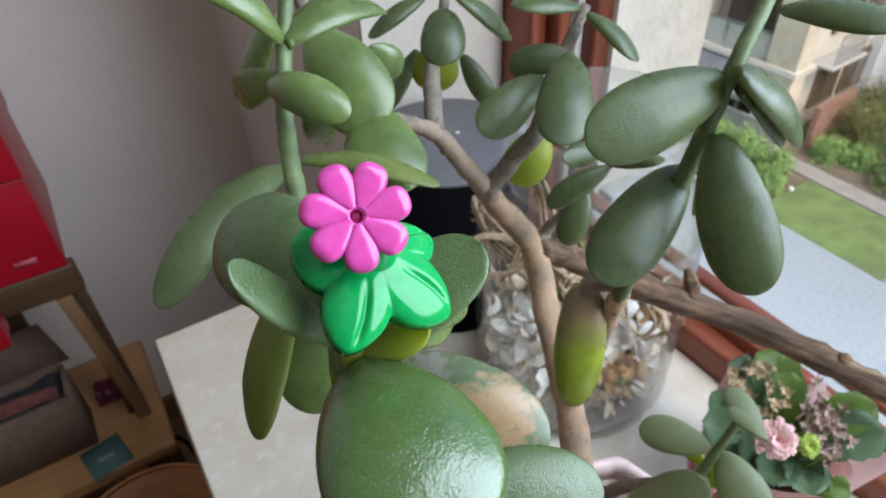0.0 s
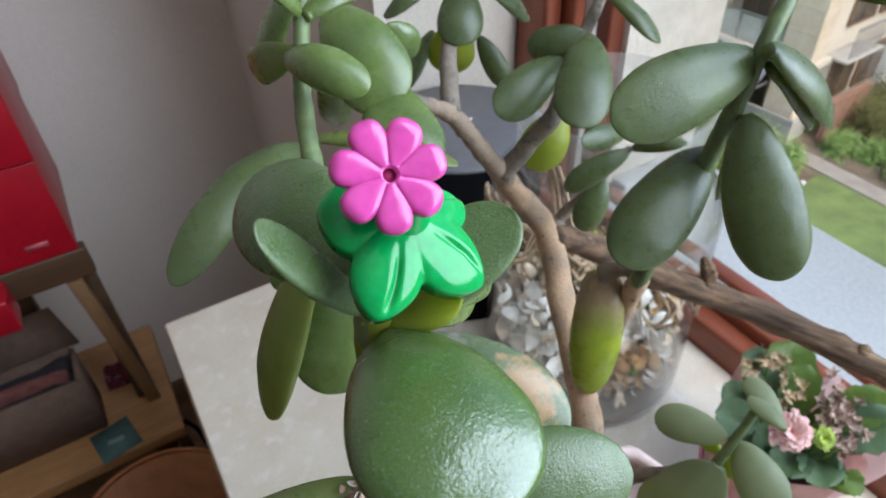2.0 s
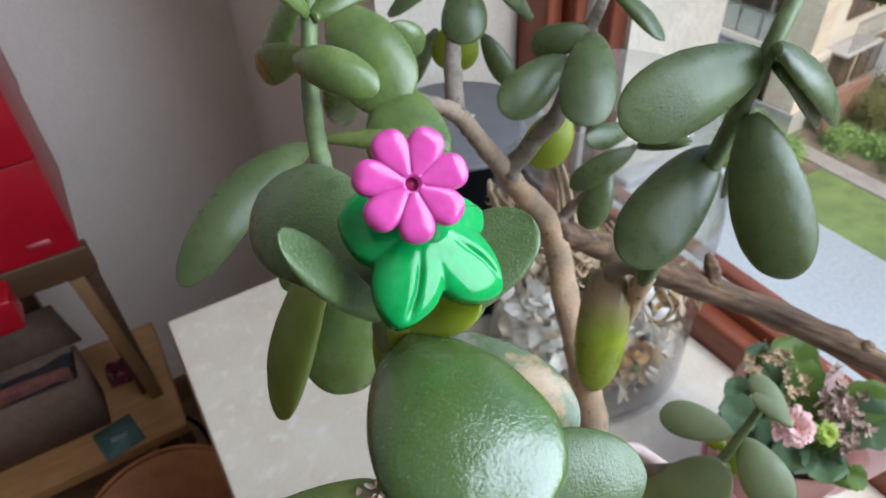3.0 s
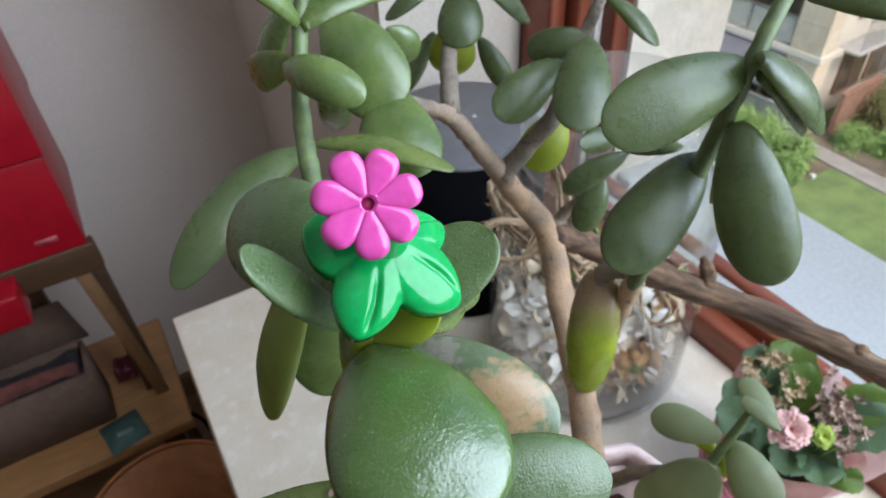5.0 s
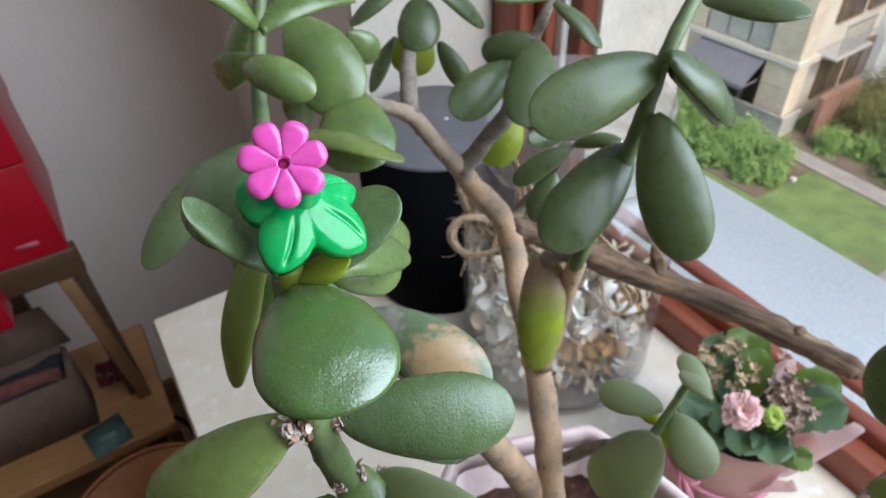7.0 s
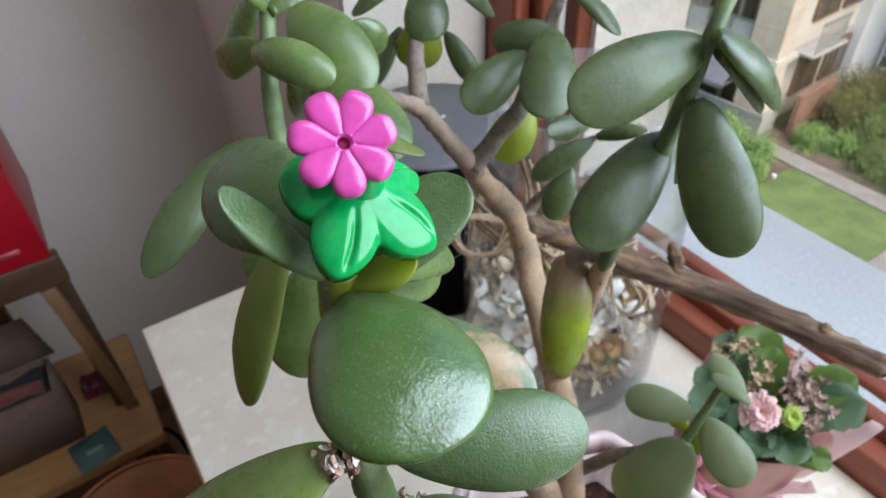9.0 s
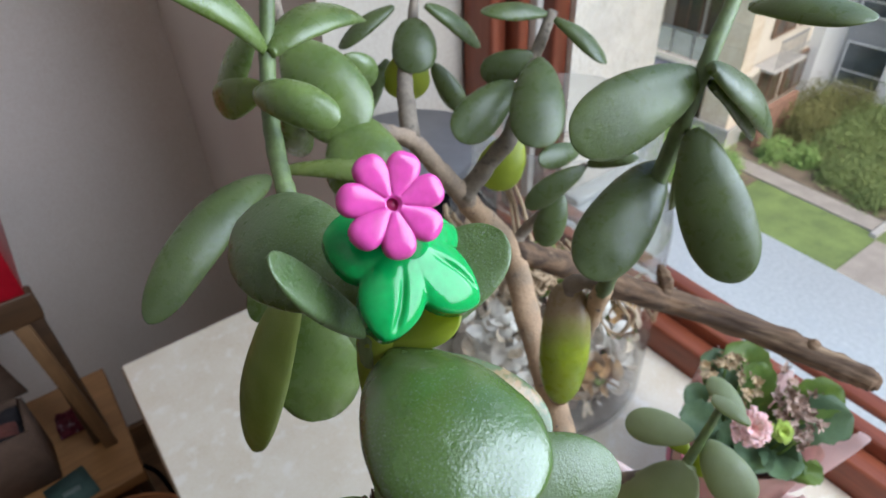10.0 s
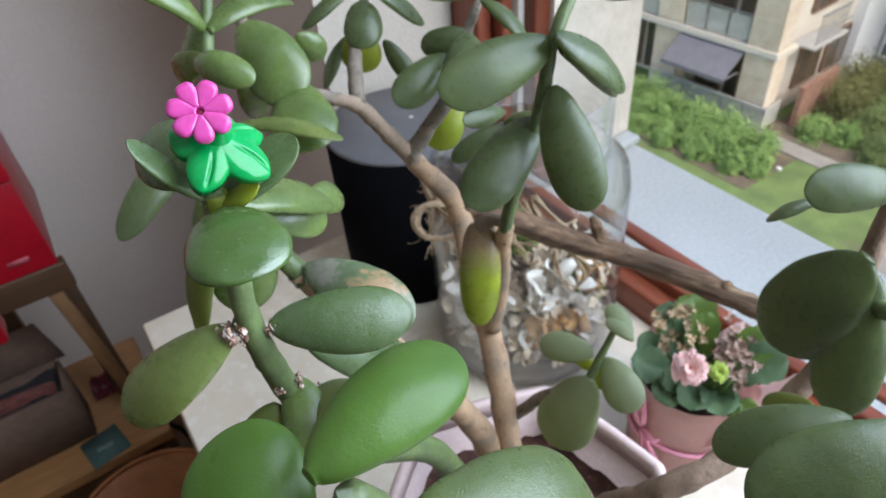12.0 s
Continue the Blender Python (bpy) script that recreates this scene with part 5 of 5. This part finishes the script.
bloom((-0.030, -0.016, 0.140), 0.0145, petal_pink, 8, 1, "flower", "open pale pink double flower")
bloom((-0.013, -0.030, 0.136), 0.0080, bud_lime, 4, 2, "flower", "small lime-green flower")
rnd = random.Random(21)
for k in range(110):
    far = k < 50
    u = rnd.random()
    c = (rnd.uniform(-0.014, 0.032), rnd.uniform(0.002, 0.042), rnd.uniform(0.116, 0.138)) if far else (-0.004 + 0.044 * u + rnd.uniform(-0.010, 0.010), -0.036 + 0.026 * u + rnd.uniform(-0.012, 0.012), rnd.uniform(0.118, 0.138))
    husk(c, rnd.uniform(0.0036, 0.0060), faded_tan if far else faded_petal, 30 + k)
    if k % 3 == 0:
        p = KAL + Vector(c)
        part("flower_stalk", tube([KAL + Vector((c[0] * 0.4, c[1] * 0.4, 0.075)), KAL + Vector((c[0] * 0.8, c[1] * 0.8, 0.105)), p], [0.0012, 0.0009], 6, 5), kal_light, kal)

# ---- corner of the room: pine stand with boxes ----
stand = thing("pine_stand", (-0.30, 0.95, 0.0), "pine stand with a low board and slanted legs", "shelf")
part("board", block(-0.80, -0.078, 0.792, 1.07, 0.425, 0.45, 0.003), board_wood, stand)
part("top_rail", block(-0.80, -0.094, 0.852, 0.874, 0.765, 0.812, 0.003), stand_shaded, stand)
part("back_rail", block(-0.80, -0.215, 1.03, 1.052, 0.765, 0.812, 0.003), stand_shaded, stand)


def leg(x0, y0, z0, x1, y1, z1, w, d, mat=stand_shaded):
    bm = block(-w / 2, w / 2, -d / 2, d / 2, 0, 1, 0.002)
    for v in bm.verts:
        t = v.co.z
        v.co = Vector((x0 + (x1 - x0) * t + v.co.x, y0 + (y1 - y0) * t + v.co.y, z0 + (z1 - z0) * t))
    return part("leg", bm, mat, stand)


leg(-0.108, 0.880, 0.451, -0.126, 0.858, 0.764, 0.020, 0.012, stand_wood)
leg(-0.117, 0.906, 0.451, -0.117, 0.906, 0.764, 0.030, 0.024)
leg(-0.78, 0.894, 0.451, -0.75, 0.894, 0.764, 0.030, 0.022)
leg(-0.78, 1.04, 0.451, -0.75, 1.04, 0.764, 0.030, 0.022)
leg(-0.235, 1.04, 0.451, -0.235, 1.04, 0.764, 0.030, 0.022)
leg(-0.12, 0.83, 0.0, -0.12, 0.83, 0.424, 0.035, 0.035)
leg(-0.12, 1.04, 0.0, -0.12, 1.04, 0.424, 0.035, 0.035)
leg(-0.76, 0.83, 0.0, -0.76, 0.83, 0.424, 0.035, 0.035)
leg(-0.76, 1.04, 0.0, -0.76, 1.04, 0.424, 0.035, 0.035)

red_box = thing("red_box", (-0.28, 1.0, 0.8125), "glossy red cardboard box with a lid on the pine stand", "box")
part("box_body", block(-0.46, -0.101, 0.853, 1.09, 0.8125, 0.955, 0.002), red_card, red_box)
part("lid", block(-0.464, -0.098, 0.849, 1.094, 0.957, 1.105, 0.003), red_card, red_box)
part("printed_mark", block(-0.158, -0.130, 0.8518, 0.8525, 0.834, 0.842), grey_print, red_box, "small pale printed mark")
low_box = thing("red_packet", (-0.30, 0.83, 0.727), "small glossy red packet hanging on the rail of the stand", "box")
part("packet_body", block(-0.42, -0.198, 0.80, 0.8515, 0.755, 0.806, 0.004), red_card, low_box)

carton = thing("cardboard_box", (-0.36, 0.95, 0.4505), "open grey-brown cardboard box full of dark clothes", "box")
part("front_panel", block(-0.56, -0.190, 0.862, 0.868, 0.4505, 0.574), cardboard, carton)
part("back_panel", block(-0.56, -0.196, 0.945, 0.951, 0.4505, 0.574), cardboard, carton)
part("side_panel", block(-0.195, -0.189, 0.8685, 0.9445, 0.4505, 0.574), cardboard, carton)
part("side_panel", block(-0.56, -0.554, 0.8685, 0.9445, 0.4505, 0.574), cardboard, carton)
bm = block(-0.56, -0.178, 0.9515, 0.9555, 0.571, 0.622)
for v in bm.verts:
    v.co.y += (v.co.z - 0.571) * 1.0
    v.co.x -= (v.co.z - 0.571) * 0.45
part("flap", bm, cardboard, carton)


def cloth(name, x0, x1, y0, y1, z, mat, label, amp=0.02):
    bm = bmesh.new()
    bmesh.ops.create_grid(bm, x_segments=26, y_segments=18, size=0.5)
    for v in bm.verts:
        x, y = v.co.x, v.co.y
        edge = max(abs(x), abs(y)) * 2
        v.co = Vector((x0 + (x + 0.5) * (x1 - x0), y0 + (y + 0.5) * (y1 - y0), z + amp * noise.noise(Vector((x * 5, y * 5, z * 9))) - 0.02 * edge ** 4))
    bmesh.ops.solidify(bm, geom=bm.faces[:], thickness=0.01)
    return tagged(part(name, bm, mat), label, "clothes")


cloth("dark_garment", -0.548, -0.200, 0.872, 0.941, 0.574, dark_cloth, "crumpled black garment in the cardboard box")
cloth("rose_garment", -0.50, -0.205, 0.880, 0.899, 0.588, rose_cloth, "folded dull pink garment in the cardboard box", 0.008)
cloth("red_scarf", -0.176, -0.122, 0.940, 0.988, 0.474, wine_cloth, "small heap of dark red fabric on the board", 0.012)
card = tagged(part("paper_card", block(-0.032, 0.032, -0.034, 0.034, 0, 0.0015), teal_card), "square teal paper card with a pale print", "card")
card.matrix_world = pose(-0.183, 0.826, 0.4505, 0, 0, 12)
part("print", block(-0.196, -0.170, 0.820, 0.830, 0.4522, 0.4526), teal_print, card, "pale unreadable print")

bucket = thing("round_bin", (-0.151, 0.640, 0.0), "open round red-brown bin standing on the floor", "bin")
bm = lathe([(0.0, 0.0), (0.098, 0.0), (0.102, 0.005), (0.1270, 0.440), (0.1245, 0.440), (0.0990, 0.15), (0.0, 0.145)], 72)
bmesh.ops.translate(bm, vec=(-0.151, 0.640, 0.0), verts=bm.verts[:])
part("bin_body", bm, terracotta, bucket)
bm = lathe([(0.1240, 0.4405), (0.1275, 0.4405), (0.1292, 0.4440), (0.1290, 0.4480), (0.1265, 0.4500), (0.1243, 0.4480), (0.1240, 0.4405)], 72)
bmesh.ops.translate(bm, vec=(-0.151, 0.640, 0.0), verts=bm.verts[:])
part("rim", bm, terracotta, bucket)
cable = thing("black_cable", (-0.04, 0.80, 0.43), "black cable hanging behind the board", "cable")
part("cord", tube([(-0.075, 0.80, 0.452), (-0.06, 0.77, 0.45), (-0.050, 0.76, 0.36), (-0.02, 0.80, 0.12), (-0.01, 0.9, 0.01)], [0.004, 0.004], 8, 8), black_shell, cable)
setting("baseboard", block(-3.2, 0.262, 1.244, 1.2595, 0.0, 0.08, 0.003), floor_wood, "brown wooden baseboard along the side wall", "baseboard")

# ---- courtyard outside ----
GROUND = -11.0


def sheet(name, x0, x1, y0, y1, z, mat, label, category, cuts=1):
    bm = bmesh.new()
    bmesh.ops.create_grid(bm, x_segments=cuts, y_segments=cuts, size=0.5)
    for v in bm.verts:
        v.co = Vector((x0 + (v.co.x + 0.5) * (x1 - x0), y0 + (v.co.y + 0.5) * (y1 - y0), z))
    return setting(name, bm, mat, label, category)


sheet("ground", -400, 800, -600, 600, GROUND, grass_mat, "green courtyard lawn seen from above", "lawn")
setting("soil_bed", block(16.6, 19.3, 9.0, 18.0, GROUND + 0.004, GROUND + 0.03), earth_mat, "bare brown earth bed under the shrubs", "soil")
setting("soil_bed_east", block(20.2, 26.5, 5.2, 10.9, GROUND + 0.004, GROUND + 0.03), earth_mat, "bare brown earth beside the path", "soil")
setting("path", block(19.35, 20.1, 5.2, 11.0, GROUND + 0.004, GROUND + 0.06), path_mat, "narrow pale concrete garden path", "path")
setting("pavement", block(12.5, 19.0, -20.0, 4.9, GROUND + 0.004, GROUND + 0.05), path_mat, "pale paved court beside the lawn", "pavement")
setting("kerb", block(19.1, 36.0, 4.95, 5.15, GROUND + 0.004, GROUND + 0.12), concrete, "concrete kerb along the hedge", "kerb")


def foliage(count, spread, leaf_size, seed, lump=0.35):
    """Many small separate leaves gathered in uneven clumps inside a rounded volume."""
    rnd = random.Random(seed)
    verts, faces = [], []
    clumps = []
    for _ in range(max(6, count // 60)):
        while True:
            c = Vector((rnd.uniform(-1, 1), rnd.uniform(-1, 1), rnd.uniform(0, 1)))
            if c.x ** 2 + c.y ** 2 + (c.z * 0.9) ** 2 < 1:
                break
        clumps.append(c)
    for _ in range(count):
        c = rnd.choice(clumps) + Vector((rnd.gauss(0, 1), rnd.gauss(0, 1), rnd.gauss(0, 1))) * lump * 0.55
        p = Vector((c.x * spread[0], c.y * spread[1], max(c.z, 0.02) * spread[2]))
        e = Euler((rnd.uniform(-0.9, 0.9), rnd.uniform(-0.9, 0.9), rnd.uniform(0, 6.3))).to_matrix()
        s = leaf_size * rnd.uniform(0.6, 1.3)
        i = len(verts)
        verts += [p + e @ Vector(q) * s for q in ((-1, 0, 0), (0, -0.5, 0.12), (1, 0, 0), (0, 0.5, 0.12))]
        faces.append((i, i + 1, i + 2, i + 3))
    me = bpy.data.meshes.new("crown")
    me.from_pydata(verts, [], faces)
    return me


def shrub(x, y, sx, sy, sz, count, size, mat, seed, label, name="shrub", category="shrub"):
    ob = thing(name, (x, y, GROUND + 0.03), label, category, "shrubs in the courtyard")
    rnd = random.Random(seed)
    for k in range(5):
        a = rnd.uniform(0, 6.3)
        tip = Vector((x + 0.5 * sx * math.cos(a), y + 0.5 * sy * math.sin(a), GROUND + sz * 0.8))
        part("stem", tube([(x, y, GROUND + 0.02), (x * 0.7 + tip.x * 0.3, y * 0.7 + tip.y * 0.3, GROUND + sz * 0.4), tip], [0.03, 0.01], 6, 4), twig_brown, ob)
    me = foliage(count, (sx, sy, sz), size, seed)
    me.materials.append(mat)
    crown = new("crown", me)
    crown.parent = ob
    return ob


for k, (x, y, s) in enumerate(((18.3, 15.4, 1.0), (18.6, 14.5, 1.1), (18.2, 13.5, 1.05), (18.5, 12.7, 1.1), (18.2, 11.9, 1.0), (18.6, 11.2, 1.05), (18.2, 10.5, 0.95), (18.6, 9.9, 0.9), (17.7, 14.0, 0.8), (17.8, 12.2, 0.8), (17.8, 11.0, 0.7), (17.4, 13.1, 0.62), (17.3, 11.6, 0.58), (17.5, 10.3, 0.55), (18.0, 9.6, 0.6), (16.95, 12.5, 0.6), (17.0, 11.1, 0.55), (17.2, 9.9, 0.5), (16.9, 13.7, 0.6), (17.6, 9.3, 0.45), (21.0, 9.4, 0.8), (21.4, 8.6, 0.6))):
    shrub(x, y, s * 0.75, s * 0.75, s * 0.95, 2600, 0.050, bush_light, 40 + k, "bright light-green garden shrub in the earth bed")
for k, (x, y, sx, sy, sz) in enumerate(((22.8, 9.6, 1.1, 1.0, 1.3), (24.4, 10.0, 1.2, 1.0, 1.4), (25.7, 9.4, 1.2, 1.1, 1.3), (22.9, 8.2, 1.3, 1.0, 1.0), (24.6, 8.2, 1.4, 1.1, 1.1), (26.2, 7.6, 1.2, 1.2, 1.0),
                                            (21.6, 7.1, 1.1, 0.9, 0.7), (23.3, 6.7, 1.3, 0.9, 0.7), (25.2, 6.5, 1.4, 1.0, 0.8), (21.1, 6.0, 0.9, 0.7, 0.5), (22.8, 5.8, 1.2, 0.6, 0.5), (25.0, 5.7, 1.4, 0.6, 0.6))):
    shrub(x, y, sx, sy, sz, 6000, 0.046, bush_tan if k < 3 else bush_dark, 80 + k, "dense olive-green hedge bush, seen from above", "hedge_bush", "hedge")
bag = tagged(part("white_bag", block(18.28, 18.42, 8.90, 9.05, GROUND, GROUND + 0.12, 0.03), render_white), "small white bag lying on the lawn", "bag")

# ---- neighbouring house ----
HOUSE = pose(20.05, 11.15, GROUND, 0, 0, 3)
house = thing("apartment_house", HOUSE, "cream and sandstone apartment house with balconies and a grey awning", "building")


def hpart(name, x0, x1, y0, y1, z0, z1, mat, parent=house, label="", bevel=0.0):
    bm = block(x0, x1, y0, y1, z0, z1, bevel)
    bmesh.ops.transform(bm, matrix=HOUSE, verts=bm.verts[:])
    return part(name, bm, mat, parent, label, False)


def house_window(x0, x1, y0, y1, z0, z1):
    """A window in a wall: along x if it is wide in x, else along y; frame, mullion and panes."""
    # a solid block whose dark colour paints the unlit room behind the panes
    w = hpart("window", x0, x1, y0, y1, z0, z1, room_shade, house)
    along_y = (y1 - y0) > (x1 - x0)
    t = 0.07
    if along_y:
        for a, b, c, d in ((y0, y1, z0, z0 + t), (y0, y1, z1 - t, z1), (y0, y0 + t, z0 + t, z1 - t), (y1 - t, y1, z0 + t, z1 - t), ((y0 + y1) / 2 - t / 2, (y0 + y1) / 2 + t / 2, z0 + t, z1 - t)):
            hpart("frame", x0 - 0.05, x0 - 0.004, a, b, c, d, window_wood, w)
        hpart("pane", x0 - 0.03, x0 - 0.022, y0 + t, y1 - t, z0 + t, z1 - t, pane_glass, w).visible_shadow = False
    else:
        for a, b, c, d in ((x0, x1, z0, z0 + t), (x0, x1, z1 - t, z1), (x0, x0 + t, z0 + t, z1 - t), (x1 - t, x1, z0 + t, z1 - t), ((x0 + x1) / 2 - t / 2, (x0 + x1) / 2 + t / 2, z0 + t, z1 - t)):
            hpart("frame", a, b, y0 - 0.05, y0 - 0.004, c, d, window_wood, w)
        hpart("pane", x0 + t, x1 - t, y0 - 0.03, y0 - 0.022, z0 + t, z1 - t, pane_glass, w).visible_shadow = False


STOREY = 2.75
hpart("wall", 1.2, 9.0, 0.1, 16.0, 0, 3 * STOREY, render_cream)
hpart("roof", -0.2, 9.2, -0.3, 16.2, 3 * STOREY, 3 * STOREY + 0.35, concrete)
for k in range(3):
    z = k * STOREY
    for y in (-0.15, 3.60, 7.35, 11.10):
        c = hpart("column", 0.0, 0.75, y, y + 1.10, z + (0.055 if k else 0), z + STOREY - 0.16, stone_sand)
        for j in range(3):
            hpart("panel", -0.02, 0.0 - 0.004, y + 0.01, y + 1.09, z + 0.2 + j * 0.8, z + 0.98 + j * 0.8, stone_sand, c)
    hpart("balcony_slab", -0.08, 1.196, -0.22, 15.9, z + STOREY - 0.155, z + STOREY + 0.05, render_cream)
    hpart("slab_edge", -0.11, -0.084, -0.25, 15.9, z + STOREY - 0.155, z + STOREY - 0.09, concrete)
    for y in (0.96, 4.71, 8.46):
        if k:
            r = hpart("balcony_rail", 0.05, 0.10, y, y + 2.62, z + 1.00, z + 1.05, rail_metal)
            for j in range(3):
                hpart("rail_glass", 0.066, 0.080, y + 0.07 + j * 0.86, y + 0.83 + j * 0.86, z + 0.12, z + 0.95, milky_pane, r).visible_shadow = False
            for j in range(4):
                hpart("post", 0.055, 0.095, y + 0.01 + j * 0.85, y + 0.05 + j * 0.85, z + 0.052, z + 0.998, rail_metal, r)
        house_window(1.13, 1.19, y + 0.15, y + 1.15, z + 0.20, z + 2.3)
        house_window(1.13, 1.19, y + 1.35, y + 2.45, z + 0.20, z + 2.3)
    for x in (2.0, 3.9):
        house_window(x, x + 1.5, 0.03, 0.09, z + 0.8, z + 2.3)
        if k and x < 3:
            r = hpart("balcony_rail", x - 0.75, x + 1.0, -0.73, -0.68, z + 1.05, z + 1.11, rail_metal)
            for j in range(8):
                hpart("post", x - 0.73 + j * 0.23, x - 0.70 + j * 0.23, -0.72, -0.69, z + 0.09, z + 1.048, rail_metal, r)
    hpart("side_band", 1.3, 9.0, 0.06, 0.096, z + STOREY - 0.3, z + STOREY - 0.156, concrete)
hpart("side_slab", 1.2, 3.4, -0.75, 0.055, STOREY - 0.05, STOREY + 0.02, concrete)
hpart("garden_wall", 0.9, 3.2, -0.95, -0.78, 0, 1.5, brick_red, house, "red-brown brick garden wall")
hpart("garden_wall_cap", 0.88, 3.22, -0.97, -0.76, 1.502, 1.54, brick_red)
bm = bmesh.new()
for x, z in ((-0.03, STOREY - 0.23), (-0.98, STOREY - 0.92), (-0.98, STOREY - 1.06), (-0.99, STOREY - 1.06), (-0.99, STOREY - 0.91), (-0.03, STOREY - 0.20)):
    for y in (0.97, 3.58):
        bm.verts.new((x, y, z))
bm.verts.ensure_lookup_table()
for k in range(6):
    a, b = 2 * k, (2 * k + 2) % 12
    bm.faces.new((bm.verts[a], bm.verts[a + 1], bm.verts[b + 1], bm.verts[b]))
bm.faces.new([bm.verts[2 * k] for k in range(6)])
bm.faces.new([bm.verts[2 * k + 1] for k in range(5, -1, -1)])
bmesh.ops.transform(bm, matrix=HOUSE, verts=bm.verts[:])
part("awning", bm, awning_cloth, house, "extended grey cloth awning", False)
for y in (1.02, 3.48):
    hpart("awning_arm", -0.97, -0.05, y, y + 0.05, STOREY - 0.99, STOREY - 0.95, awning_cloth)
fence = hpart("low_fence", -0.16, -0.10, -0.33, 4.70, 0.84, 0.89, concrete, house, "pale rail over a low milky glass fence")
for j in range(6):
    hpart("fence_glass", -0.14, -0.126, -0.28 + j * 0.83, 0.50 + j * 0.83, 0.06, 0.838, milky_pane, fence).visible_shadow = False
    hpart("post", -0.15, -0.11, -0.325 + j * 0.83, -0.285 + j * 0.83, 0.0, 0.838, rail_metal, fence)
side_fence = hpart("low_fence", -0.098, 0.88, -0.33, -0.27, 0.84, 0.89, concrete, house, "pale rail over a low milky glass fence")
hpart("fence_glass", -0.09, 0.86, -0.31, -0.296, 0.06, 0.838, milky_pane, side_fence).visible_shadow = False

WING = pose(27.5, 11.2, GROUND, 0, 0, 3)
wing = thing("white_wing", WING, "white and grey wing of the apartment house behind the hedge", "building")


def wpart(name, x0, x1, y0, y1, z0, z1, mat, parent=wing):
    bm = block(x0, x1, y0, y1, z0, z1)
    bmesh.ops.transform(bm, matrix=WING, verts=bm.verts[:])
    return part(name, bm, mat, parent, "", False)


wpart("wall", 0.1, 8.0, -18.0, 0.0, 0, 3 * STOREY, render_grey)
wpart("stair_tower", -2.1, 0.096, 0.0, 1.4, 0, 3 * STOREY, render_white)
wpart("roof", -2.2, 8.2, -18.2, 1.5, 3 * STOREY + 0.002, 3 * STOREY + 0.3, concrete)
wpart("plinth", -0.02, 0.096, -18.0, -0.004, 0, 0.35, concrete)
for y in (-2.0, -4.9, -7.8, -10.7, -13.6, -16.5):
    wpart("pillar", -0.75, 0.096, y - 0.55, y, 0.352, 3 * STOREY, render_white)
    for k in range(3):
        w = wpart("window", 0.04, 0.098, y + 0.15, y + 1.85, k * STOREY + 0.45, k * STOREY + 2.2, pane_sky_paint)
        for a, b, c, d in ((y + 0.15, y + 1.85, 0.45, 0.53), (y + 0.15, y + 1.85, 2.12, 2.2), (y + 0.15, y + 0.22, 0.53, 2.12), (y + 1.78, y + 1.85, 0.53, 2.12), (y + 0.15, y + 1.85, 1.0, 1.06)):
            wpart("frame", 0.0, 0.036, a, b, k * STOREY + c, k * STOREY + d, render_white, w)
        wpart("pane", 0.022, 0.030, y + 0.23, y + 1.77, k * STOREY + 0.54, k * STOREY + 2.11, pane_glass, w).visible_shadow = False
